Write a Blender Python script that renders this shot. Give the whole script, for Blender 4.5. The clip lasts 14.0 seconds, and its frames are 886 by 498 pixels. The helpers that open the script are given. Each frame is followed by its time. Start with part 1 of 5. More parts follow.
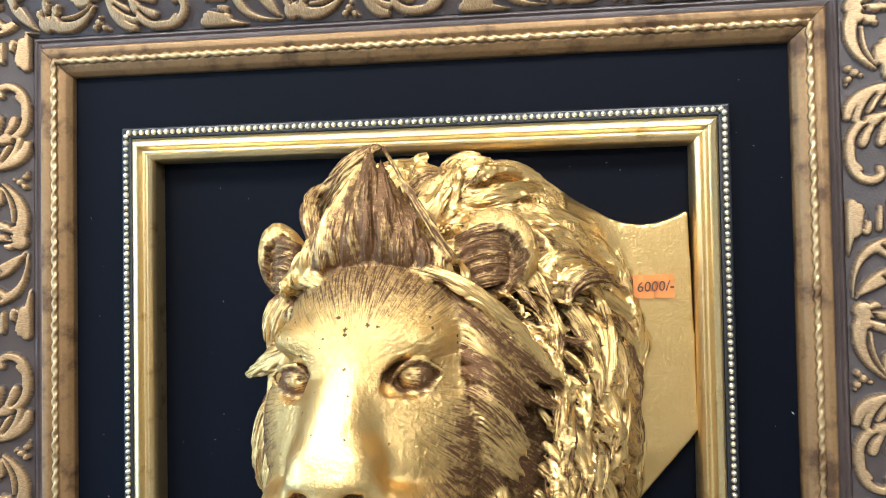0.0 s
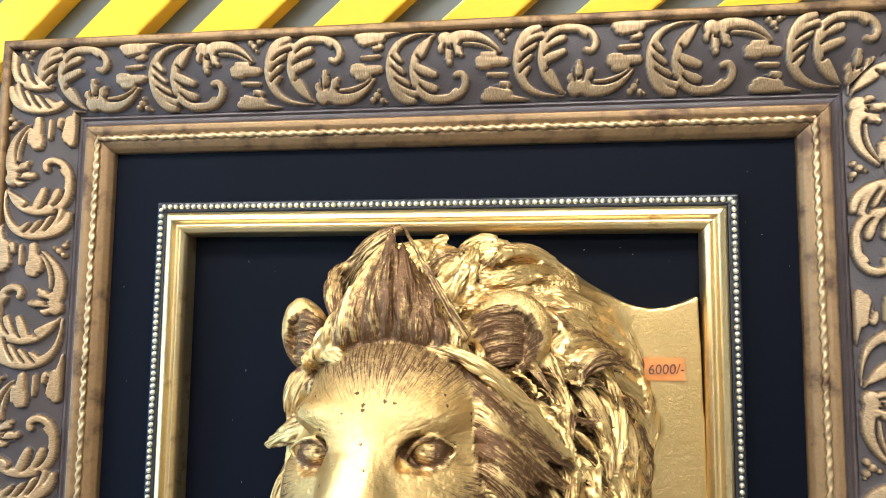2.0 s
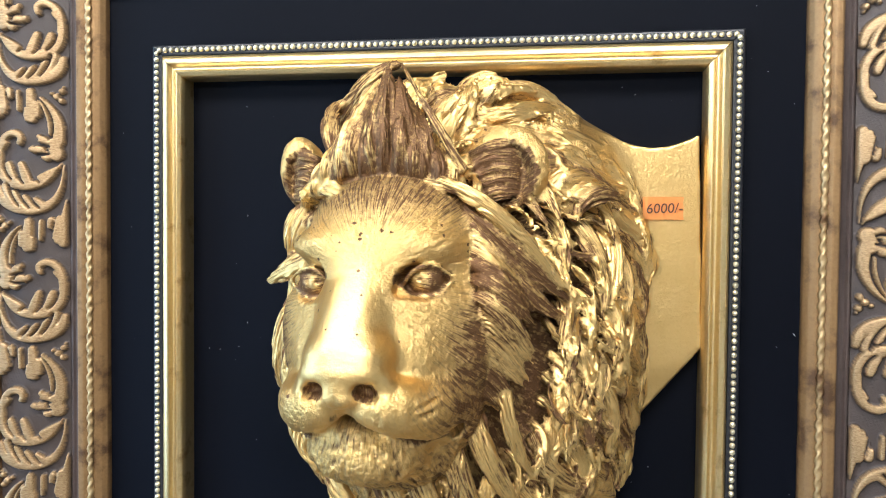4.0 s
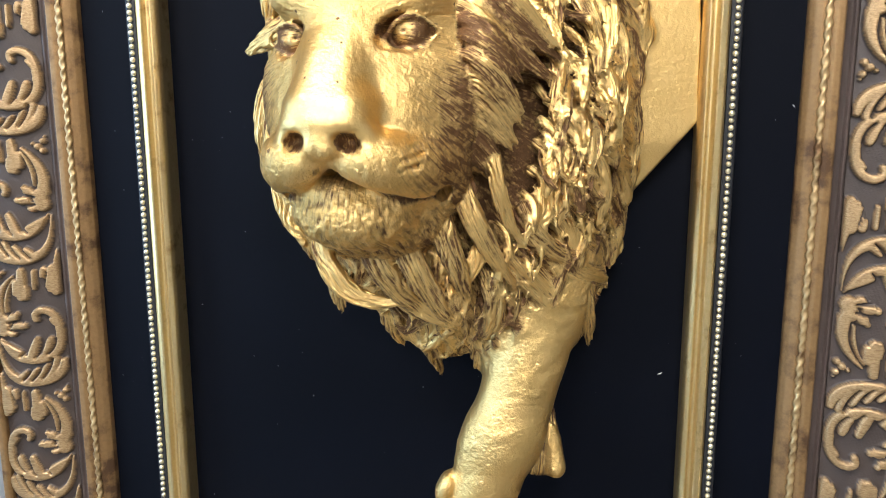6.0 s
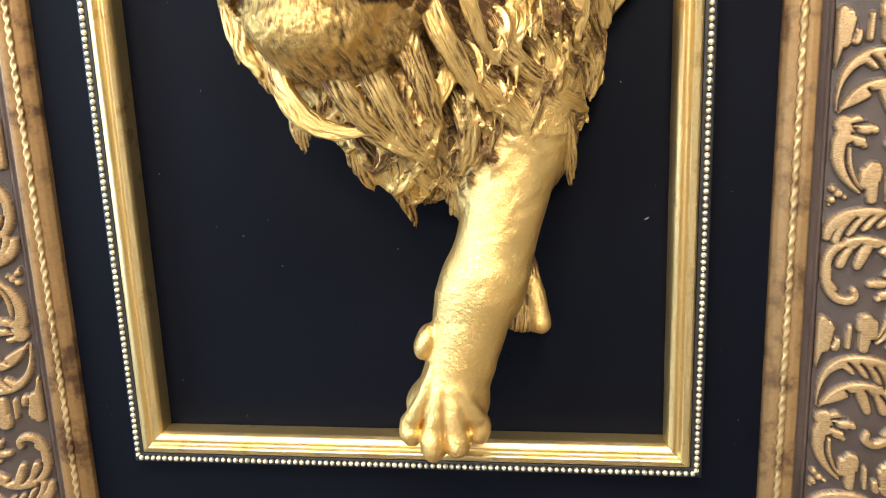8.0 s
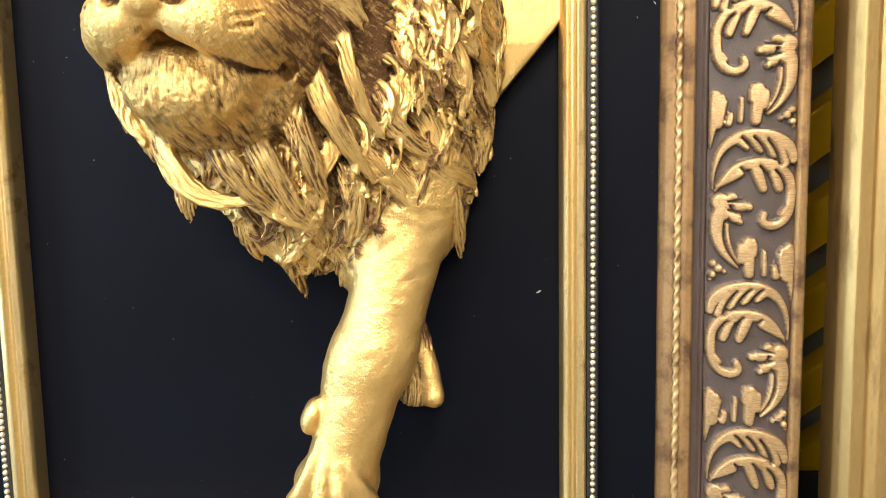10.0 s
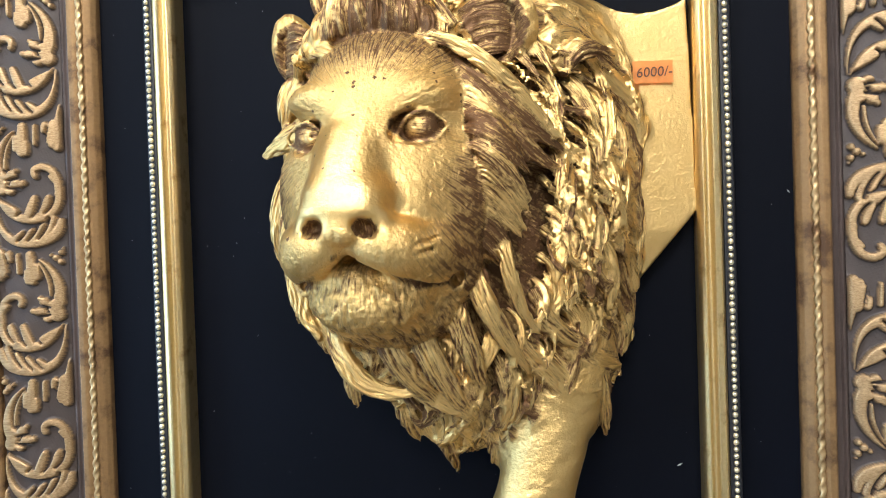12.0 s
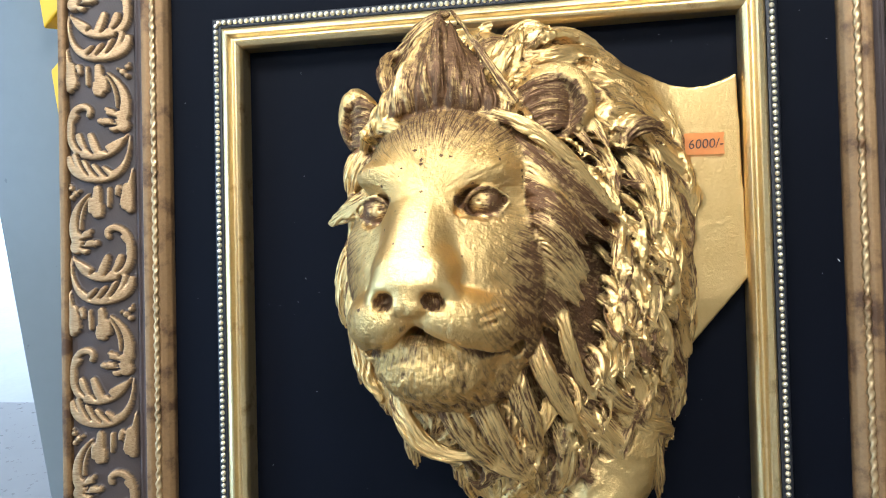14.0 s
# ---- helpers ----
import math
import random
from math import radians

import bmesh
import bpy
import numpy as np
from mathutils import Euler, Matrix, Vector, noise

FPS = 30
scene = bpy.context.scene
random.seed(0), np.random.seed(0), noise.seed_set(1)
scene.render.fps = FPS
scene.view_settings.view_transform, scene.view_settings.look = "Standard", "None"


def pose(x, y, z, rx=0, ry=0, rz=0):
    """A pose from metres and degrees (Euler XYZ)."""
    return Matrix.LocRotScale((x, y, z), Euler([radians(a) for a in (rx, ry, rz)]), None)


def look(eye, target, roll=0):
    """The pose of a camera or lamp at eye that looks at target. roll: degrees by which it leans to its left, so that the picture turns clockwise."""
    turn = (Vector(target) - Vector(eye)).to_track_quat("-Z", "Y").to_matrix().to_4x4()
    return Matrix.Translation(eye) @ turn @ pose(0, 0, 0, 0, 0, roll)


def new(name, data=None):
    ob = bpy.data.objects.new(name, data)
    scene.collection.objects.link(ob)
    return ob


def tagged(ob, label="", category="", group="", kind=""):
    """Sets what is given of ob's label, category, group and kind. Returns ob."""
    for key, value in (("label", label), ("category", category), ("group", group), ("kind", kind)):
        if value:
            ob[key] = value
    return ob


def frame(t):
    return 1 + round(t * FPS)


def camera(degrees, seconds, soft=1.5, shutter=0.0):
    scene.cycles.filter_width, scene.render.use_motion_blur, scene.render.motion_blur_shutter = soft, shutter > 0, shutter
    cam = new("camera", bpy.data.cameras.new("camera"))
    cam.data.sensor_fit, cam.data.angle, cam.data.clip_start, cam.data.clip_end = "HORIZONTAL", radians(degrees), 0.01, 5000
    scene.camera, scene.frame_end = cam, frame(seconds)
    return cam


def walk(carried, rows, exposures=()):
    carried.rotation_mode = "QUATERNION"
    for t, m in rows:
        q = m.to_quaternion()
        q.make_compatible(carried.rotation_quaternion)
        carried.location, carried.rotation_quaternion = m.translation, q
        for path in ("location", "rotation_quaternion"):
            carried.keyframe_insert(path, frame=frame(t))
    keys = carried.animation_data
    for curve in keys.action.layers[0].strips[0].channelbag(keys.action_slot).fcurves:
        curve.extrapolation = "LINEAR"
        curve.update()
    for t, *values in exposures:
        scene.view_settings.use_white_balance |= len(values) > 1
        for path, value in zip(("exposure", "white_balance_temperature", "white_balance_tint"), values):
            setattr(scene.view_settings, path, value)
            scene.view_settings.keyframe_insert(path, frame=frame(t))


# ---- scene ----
# The picture leans back against an upright slatted board; LEAN_BACK carries the picture's own upright axes into the room.
LIFT = 0.45
LEAN_BACK = pose(0, 0, LIFT, -13.5, 0, 0)
cam = camera(58.1, 14.0, 1.0)
PATH = [
    (0, (0.119, -0.726, 0.862), (-0.13, 1.257, 0.915), -1.0),
    (0.5, (0.124, -0.734, 0.876), (-0.136, 1.248, 0.956), -0.4),
    (1, (0.124, -0.748, 0.886), (-0.143, 1.225, 1.074), 0.3),
    (1.5, (0.125, -0.752, 0.884), (-0.158, 1.214, 1.119), 0.6),
    (2, (0.124, -0.754, 0.873), (-0.171, 1.213, 1.088), 0.6),
    (2.5, (0.125, -0.754, 0.86), (-0.173, 1.22, 0.979), 0.6),
    (2.7, (0.127, -0.751, 0.85), (-0.177, 1.223, 0.951), 0.7),
    (4.8, (0.136, -0.745, 0.802), (-0.186, 1.22, 0.613), 0.2),
    (5, (0.135, -0.738, 0.785), (-0.178, 1.225, 0.566), 0.2),
    (5.5, (0.142, -0.733, 0.765), (-0.173, 1.218, 0.458), -0.0),
    (6, (0.143, -0.737, 0.737), (-0.169, 1.204, 0.369), -0.1),
    (6.5, (0.14, -0.734, 0.731), (-0.155, 1.198, 0.307), -0.2),
    (7, (0.144, -0.727, 0.705), (-0.141, 1.192, 0.22), -0.6),
    (7.5, (0.147, -0.732, 0.68), (-0.131, 1.19, 0.2), -1.7),
    (7.7, (0.146, -0.72, 0.643), (-0.138, 1.204, 0.176), -2.1),
    (9.8, (0.188, -0.708, 0.559), (0.08, 1.283, 0.397), -1.2),
    (10, (0.195, -0.71, 0.601), (0.06, 1.273, 0.374), -1.1),
    (10.5, (0.184, -0.711, 0.641), (0.065, 1.279, 0.484), -1.0),
    (11, (0.179, -0.724, 0.662), (-0.008, 1.266, 0.583), -2.1),
    (11.5, (0.139, -0.744, 0.676), (-0.123, 1.237, 0.612), -2.2),
    (12, (0.133, -0.756, 0.7), (-0.174, 1.22, 0.669), -1.9),
    (12.5, (0.136, -0.761, 0.706), (-0.18, 1.214, 0.721), -1.8),
    (13, (0.128, -0.765, 0.71), (-0.205, 1.207, 0.736), -1.6),
    (13.5, (0.112, -0.781, 0.724), (-0.253, 1.185, 0.776), -1.7),
    (14, (0.111, -0.787, 0.732), (-0.263, 1.177, 0.782), -1.4),
]
EXPOSURES = [(0.0, -0.05, 5550, 10), (2.5, -0.05, 5600, 10), (5.5, -0.06, 5850, 11), (7.0, 0.25, 6250, 12), (7.5, 0.40, 6550, 13), (10.5, 0.54, 7000, 14), (11.5, 0.08, 6200, 12), (12.5, -0.22, 5600, 10), (14.0, -0.18, 5350, 10)]
walk(cam, [(t, LEAN_BACK @ look(eye, target, roll)) for t, eye, target, roll in PATH], EXPOSURES)

# ---- world and light ----
world = bpy.data.worlds.new("world")
scene.world = world
world.use_nodes = True
wn = world.node_tree.nodes
sky = wn.new("ShaderNodeTexSky")
sky.sky_type = 'NISHITA'
sky.sun_disc = False
sky.sun_elevation, sky.sun_rotation = radians(40), radians(200)
world.node_tree.links.new(sky.outputs[0], wn["Background"].inputs[0])
wn["Background"].inputs[1].default_value = 0.15


def area_lamp(name, size_x, size_y, watts, colour, m):
    data = bpy.data.lights.new(name, 'AREA')
    data.shape, data.size, data.size_y, data.energy, data.color = 'RECTANGLE', size_x, size_y, watts, colour
    ob = new(name, data)
    ob.matrix_world = m
    return ob


WARM, COOL = (1.0, 0.92, 0.80), (0.50, 0.75, 1.0)
ROOM_X0, ROOM_X1, ROOM_Y0, ROOM_Y1, ROOM_Z = -3.0, 2.6, -3.2, 2.4, 2.8
LAMP_SPOTS = [(-0.85, -0.72), (0.4, -0.72), (-0.85, -2.2), (0.4, -2.2)]
for lx, ly in LAMP_SPOTS:
    area_lamp("ceiling_lamp_light", 0.5, 0.5, 29, WARM, pose(lx, ly, ROOM_Z - 0.05))
area_lamp("window_daylight", 2.0, 1.7, 85, COOL, look((ROOM_X0 + 0.12, -1.3, 1.55), (0.0, -1.0, 1.2)))


# ---- materials ----
def nodes_of(name):
    m = bpy.data.materials.new(name)
    m.use_nodes = True
    nt = m.node_tree
    return m, nt, nt.nodes["Principled BSDF"]


def noise_tex(nt, scale, detail=4.0, rough=0.55, stretch=(1, 1, 1)):
    co = nt.nodes.new("ShaderNodeTexCoord")
    mp = nt.nodes.new("ShaderNodeMapping")
    mp.inputs["Scale"].default_value = stretch
    tx = nt.nodes.new("ShaderNodeTexNoise")
    tx.inputs["Scale"].default_value, tx.inputs["Detail"].default_value, tx.inputs["Roughness"].default_value = scale, detail, rough
    nt.links.new(co.outputs["Object"], mp.inputs[0])
    nt.links.new(mp.outputs[0], tx.inputs["Vector"])
    return tx.outputs["Fac"]


def ramp(nt, fac, lo, hi, a, b):
    r = nt.nodes.new("ShaderNodeValToRGB")
    r.color_ramp.elements[0].position, r.color_ramp.elements[1].position = lo, hi
    r.color_ramp.elements[0].color, r.color_ramp.elements[1].color = (*a, 1), (*b, 1)
    nt.links.new(fac, r.inputs[0])
    return r.outputs[0]


def mix(nt, fac, a, b, mode='MIX'):
    m = nt.nodes.new("ShaderNodeMix")
    m.data_type, m.blend_type = 'RGBA', mode
    for sock, v in ((m.inputs[0], fac), (m.inputs[6], a), (m.inputs[7], b)):
        if isinstance(v, (int, float)):
            sock.default_value = v
        elif isinstance(v, tuple):
            sock.default_value = (*v, 1)
        else:
            nt.links.new(v, sock)
    return m.outputs[2]


def number(nt, op, a, b):
    m = nt.nodes.new("ShaderNodeMath")
    m.operation = op
    m.use_clamp = True
    for sock, v in ((m.inputs[0], a), (m.inputs[1], b)):
        if isinstance(v, (int, float)):
            sock.default_value = v
        else:
            nt.links.new(v, sock)
    return m.outputs[0]


def bump(nt, b, height, strength, distance, normal=None):
    n = nt.nodes.new("ShaderNodeBump")
    n.inputs["Strength"].default_value, n.inputs["Distance"].default_value = strength, distance
    nt.links.new(height, n.inputs["Height"])
    if normal:
        nt.links.new(normal, n.inputs["Normal"])
    nt.links.new(n.outputs[0], b.inputs["Normal"])
    return n.outputs[0]


def attribute(nt, name):
    a = nt.nodes.new("ShaderNodeAttribute")
    a.attribute_name = name
    return a.outputs["Fac"]


def plain(name, colour, rough=0.6, metal=0.0, vary=0.15, scale=12.0, grain=0.0, stretch=(1, 1, 1)):
    """Paint or wood with broad blotches, fine grain and a little relief."""
    m, nt, b = nodes_of(name)
    dark = tuple(c * (1 - vary) for c in colour)
    light = tuple(min(1.0, c * (1 + vary)) for c in colour)
    broad = ramp(nt, noise_tex(nt, scale, 5, 0.6, stretch), 0.3, 0.7, dark, light)
    fine = noise_tex(nt, scale * 14, 3, 0.6, stretch)
    col = mix(nt, 0.25, broad, ramp(nt, fine, 0.35, 0.65, dark, light))
    nt.links.new(col, b.inputs["Base Color"])
    b.inputs["Metallic"].default_value = metal
    r = nt.nodes.new("ShaderNodeMapRange")
    r.inputs[3].default_value, r.inputs[4].default_value = max(0.05, rough - 0.1), min(1, rough + 0.1)
    nt.links.new(fine, r.inputs[0])
    nt.links.new(r.outputs[0], b.inputs["Roughness"])
    if grain:
        bump(nt, b, fine, grain, 0.001)
    return m


def lion_gold():
    """Gold paint over cast resin, with a brown wash and painted shade in the combed grooves and hollows of the hair."""
    m, nt, b = nodes_of("antiqued_gold_paint")
    wash_shade, hair, coarse = attribute(nt, "wash_shade"), attribute(nt, "hair"), attribute(nt, "coarse")
    comb = nt.nodes.new("ShaderNodeAttribute")
    comb.attribute_name = "comb"
    strand_tex = nt.nodes.new("ShaderNodeTexNoise")
    strand_tex.inputs["Scale"].default_value, strand_tex.inputs["Detail"].default_value, strand_tex.inputs["Roughness"].default_value = 1.0, 2.0, 0.6
    nt.links.new(comb.outputs["Vector"], strand_tex.inputs["Vector"])
    strand = strand_tex.outputs["Fac"]
    blot = noise_tex(nt, 26, 5, 0.65)
    speck = noise_tex(nt, 420, 4, 0.7)
    grit = noise_tex(nt, 230, 4, 0.65)
    gold = mix(nt, blot, (0.68, 0.44, 0.138), (0.84, 0.605, 0.26))
    brown = mix(nt, speck, (0.060, 0.027, 0.010), (0.19, 0.095, 0.034))
    groove = ramp(nt, strand, 0.34, 0.52, (1, 1, 1), (0, 0, 0))
    broken = number(nt, 'ADD', number(nt, 'MULTIPLY', grit, 0.8), number(nt, 'MULTIPLY', groove, 0.45))
    amount = number(nt, 'MULTIPLY', wash_shade, number(nt, 'ADD', broken, 0.28))
    amount = ramp(nt, amount, 0.26, 0.66, (0, 0, 0), (1, 1, 1))
    amount = number(nt, 'ADD', amount, number(nt, 'MULTIPLY', number(nt, 'MULTIPLY', groove, hair), 0.22))
    nt.links.new(mix(nt, amount, gold, brown), b.inputs["Base Color"])
    nt.links.new(number(nt, 'SUBTRACT', 0.97, number(nt, 'MULTIPLY', amount, 0.42)), b.inputs["Metallic"])
    nt.links.new(number(nt, 'ADD', number(nt, 'ADD', 0.31, number(nt, 'MULTIPLY', coarse, 0.07)), number(nt, 'ADD', number(nt, 'MULTIPLY', speck, 0.12), number(nt, 'MULTIPLY', amount, 0.15))), b.inputs["Roughness"])
    n1 = bump(nt, b, number(nt, 'MULTIPLY', grit, coarse), 0.9, 0.0042)
    n2 = bump(nt, b, number(nt, 'MULTIPLY', speck, coarse), 0.6, 0.0010, n1)
    bump(nt, b, number(nt, 'MULTIPLY', strand, hair), 0.9, 0.0016, n2)
    return m


def carved_gilt(name, grain):
    """Gilded high relief, rubbed in streaks, over a dark hatched ground."""
    m, nt, b = nodes_of(name)
    gilt = attribute(nt, "gilt")
    streak = noise_tex(nt, 60, 5, 0.7, grain)
    blot = noise_tex(nt, 18, 4)
    gold = mix(nt, ramp(nt, streak, 0.33, 0.66, (0, 0, 0), (1, 1, 1)), (0.19, 0.112, 0.050), (0.52, 0.36, 0.185))
    gold = mix(nt, number(nt, 'MULTIPLY', blot, 0.45), gold, (0.40, 0.265, 0.13))
    ground = mix(nt, blot, (0.026, 0.018, 0.015), (0.064, 0.045, 0.037))
    nt.links.new(mix(nt, gilt, ground, gold), b.inputs["Base Color"])
    nt.links.new(number(nt, 'MULTIPLY', gilt, 0.6), b.inputs["Metallic"])
    nt.links.new(number(nt, 'SUBTRACT', 0.5, number(nt, 'MULTIPLY', gilt, 0.1)), b.inputs["Roughness"])
    bump(nt, b, streak, 0.5, 0.0007)
    return m


def worn_gold(name, a, b_col, worn, amount, rough=0.33, metal=0.9, stretch=(1, 1, 1)):
    m, nt, b = nodes_of(name)
    blot = noise_tex(nt, 30, 6, 0.65, stretch)
    fine = noise_tex(nt, 300, 3, 0.6, stretch)
    base = mix(nt, fine, a, b_col)
    col = mix(nt, ramp(nt, blot, amount, amount + 0.14, (0, 0, 0), (1, 1, 1)), base, worn)
    nt.links.new(col, b.inputs["Base Color"])
    b.inputs["Metallic"].default_value = metal
    nt.links.new(number(nt, 'ADD', rough - 0.08, number(nt, 'MULTIPLY', blot, 0.25)), b.inputs["Roughness"])
    bump(nt, b, fine, 0.2, 0.0005)
    return m


def suede():
    m, nt, b = nodes_of("black_suede_board")
    fine = noise_tex(nt, 500, 3, 0.7)
    broad = noise_tex(nt, 6, 4)
    nt.links.new(mix(nt, broad, (0.0005, 0.0011, 0.0032), (0.0011, 0.0021, 0.0060)), b.inputs["Base Color"])
    b.inputs["Roughness"].default_value = 0.62
    b.inputs["Specular IOR Level"].default_value = 0.09
    b.inputs["Sheen Weight"].default_value = 0.004
    b.inputs["Sheen Tint"].default_value = (0.35, 0.5, 0.9, 1)
    bump(nt, b, fine, 0.25, 0.0004)
    return m


LION = lion_gold()
CARVED = [carved_gilt("carved_gilt_upright_grain", (14, 14, 1)), carved_gilt("carved_gilt_level_grain", (1, 14, 14))]
LEDGE = worn_gold("rubbed_bronze_wood", (0.20, 0.112, 0.044), (0.31, 0.19, 0.080), (0.085, 0.044, 0.020), 0.50, 0.45, 0.55)
ROPE = worn_gold("gilt_rope", (0.42, 0.28, 0.13), (0.58, 0.42, 0.21), (0.15, 0.08, 0.035), 0.52, 0.36, 0.75)
COVE = plain("dark_walnut_stain", (0.062, 0.045, 0.040), 0.45, 0, 0.35, 20, 0.2)
INNER = worn_gold("bright_gold_leaf", (0.66, 0.48, 0.20), (0.80, 0.64, 0.34), (0.38, 0.22, 0.08), 0.58, 0.30, 0.95)
BEAD = worn_gold("pale_gilt_bead", (0.80, 0.72, 0.50), (0.88, 0.80, 0.60), (0.4, 0.3, 0.15), 0.66, 0.28, 0.85)
BLACK = plain("black_lacquer", (0.012, 0.013, 0.016), 0.4, 0, 0.3, 30)
SUEDE = suede()
LINT = plain("grey_lint", (0.5, 0.5, 0.48), 0.9)
YELLOW = plain("yellow_enamel", (0.80, 0.50, 0.012), 0.38, 0, 0.06, 5, 0.05)
GREY = plain("grey_laminate", (0.17, 0.19, 0.19), 0.32, 0, 0.06, 4)
CHARCOAL = plain("charcoal_laminate", (0.035, 0.037, 0.04), 0.45, 0, 0.1, 5)
ORANGE = plain("orange_paper", (0.88, 0.42, 0.12), 0.75, 0, 0.05, 40)
INK = plain("dark_ink", (0.10, 0.05, 0.03), 0.7)
WALL = plain("taupe_wall_paint", (0.30, 0.285, 0.26), 0.8, 0, 0.03, 3)
TILE = plain("pale_floor_tile", (0.62, 0.62, 0.60), 0.18, 0, 0.06, 2)
FLOOR = plain("dark_floor_tile", (0.24, 0.225, 0.205), 0.3, 0, 0.15, 2)
AGED = worn_gold("aged_gold_leaf", (0.38, 0.25, 0.09), (0.52, 0.355, 0.145), (0.20, 0.115, 0.042), 0.55, 0.36, 0.85, (1, 1, 0.25))
ALU = plain("white_window_profile", (0.7, 0.71, 0.72), 0.4, 0, 0.03)


def glow(name, colour, strength):
    m, nt, b = nodes_of(name)
    b.inputs["Base Color"].default_value = (0.8, 0.8, 0.8, 1)
    b.inputs["Emission Color"].default_value = (*colour, 1)
    b.inputs["Emission Strength"].default_value = strength
    return m


LAMP = glow("lamp_diffuser", WARM, 12.0)
OUTSIDE = glow("bright_street_haze", (0.86, 0.95, 1.0), 2.2)


# ---- mesh helpers ----
def part(name, bm, material, parent=None, label="", shift=None):
    """One mesh object under a thing or part; shift carries picture coordinates into the parent's own."""
    me = bpy.data.meshes.new(name)
    bm.to_mesh(me)
    bm.free()
    me.materials.append(material)
    ob = new(name, me)
    if parent:
        ob.parent = parent
        if shift:
            ob.matrix_basis = shift
    if label:
        tagged(ob, label)
    return ob


def thing(name, m, label, category, group="", kind=""):
    ob = new(name)
    ob.empty_display_size = 0.05
    ob.matrix_world = m
    return tagged(ob, label, category, group, kind)


def add_box(bm, x0, x1, y0, y1, z0, z1, bevel=0.0):
    r = bmesh.ops.create_cube(bm, size=1)
    bmesh.ops.transform(bm, matrix=Matrix.Translation(((x0 + x1) / 2, (y0 + y1) / 2, (z0 + z1) / 2)) @ Matrix.Diagonal((x1 - x0, y1 - y0, z1 - z0, 1)), verts=r["verts"])
    if bevel:
        es = list({e for v in r["verts"] for e in v.link_edges})
        bmesh.ops.bevel(bm, geom=es, offset=bevel, segments=2, affect='EDGES', profile=0.5)
    return bm


def box(*a, bevel=0.0):
    return add_box(bmesh.new(), *a, bevel=bevel)


def structure(name, bm, material, label):
    ob = part(name, bm, material)
    return tagged(ob, label, "", "", "structure")


class Ring:
    """A rectangle of four mitred sides in the picture's own plane; d runs outward from it."""

    def __init__(self, x0, x1, z0, z1):
        self.x0, self.x1, self.z0, self.z1 = x0, x1, z0, z1
        self.length = [x1 - x0, z1 - z0, x1 - x0, z1 - z0]

    def at(self, side, s, d):
        """Side 0 top, 1 right, 2 bottom, 3 left; s from 0 to the side's length, clockwise."""
        if side == 0:
            return self.x0 + s, self.z1 + d
        if side == 1:
            return self.x1 + d, self.z1 - s
        if side == 2:
            return self.x1 - s, self.z0 - d
        return self.x0 - d, self.z0 + s

    def sweep(self, side, profile, gap=0.0003):
        bm = bmesh.new()
        n = len(profile)
        rows = []
        for end in (0, 1):
            row = []
            for d, y in profile:
                x, z = self.at(side, gap - d if end == 0 else self.length[side] + d - gap, d)
                row.append(bm.verts.new((x, y, z)))
            rows.append(row)
        for i in range(n):
            j = (i + 1) % n
            bm.faces.new((rows[0][i], rows[0][j], rows[1][j], rows[1][i]))
        bm.faces.new(rows[0])
        bm.faces.new(rows[1][::-1])
        bmesh.ops.recalc_face_normals(bm, faces=bm.faces)
        return bm


def rounded(points, step=3):
    """A profile with each corner cut by short arcs."""
    out = []
    n = len(points)
    for i in range(n):
        p, q, r = (Vector(points[(i + k) % n]) for k in (-1, 0, 1))
        cut = min(0.0015, (p - q).length * 0.4, (r - q).length * 0.4)
        a, b = q + (p - q).normalized() * cut, q + (r - q).normalized() * cut
        for k in range(step):
            t = k / (step - 1)
            w = a * (1 - t) ** 2 + q * 2 * t * (1 - t) + b * t ** 2
            out.append((w.x, w.y))
    return out


def smooth_all(ob):
    ob.data.polygons.foreach_set("use_smooth", [True] * len(ob.data.polygons))


def grid_mesh(name, xyz, nu, nv, material, fields=None):
    """A sheet of nu x nv points (array of shape nu, nv, 3) with point attributes."""
    me = bpy.data.meshes.new(name)
    idx = np.arange(nu * nv).reshape(nu, nv)
    quads = np.stack([idx[:-1, :-1], idx[1:, :-1], idx[1:, 1:], idx[:-1, 1:]], -1).reshape(-1, 4)
    fill_mesh(me, xyz.reshape(-1, 3), quads)
    for key, val in (fields or {}).items():
        me.attributes.new(key, 'FLOAT', 'POINT').data.foreach_set("value", val.reshape(-1).astype(np.float32))
    me.materials.append(material)
    return new(name, me)


def fill_mesh(me, verts, quads):
    me.vertices.add(len(verts))
    me.vertices.foreach_set("co", verts.astype(np.float32).reshape(-1))
    me.loops.add(len(quads) * 4)
    me.loops.foreach_set("vertex_index", quads.astype(np.int32).reshape(-1))
    me.polygons.add(len(quads))
    me.polygons.foreach_set("loop_start", np.arange(len(quads), dtype=np.int32) * 4)
    me.polygons.foreach_set("use_smooth", np.ones(len(quads), dtype=bool))
    me.update(calc_edges=True)
    me.validate()


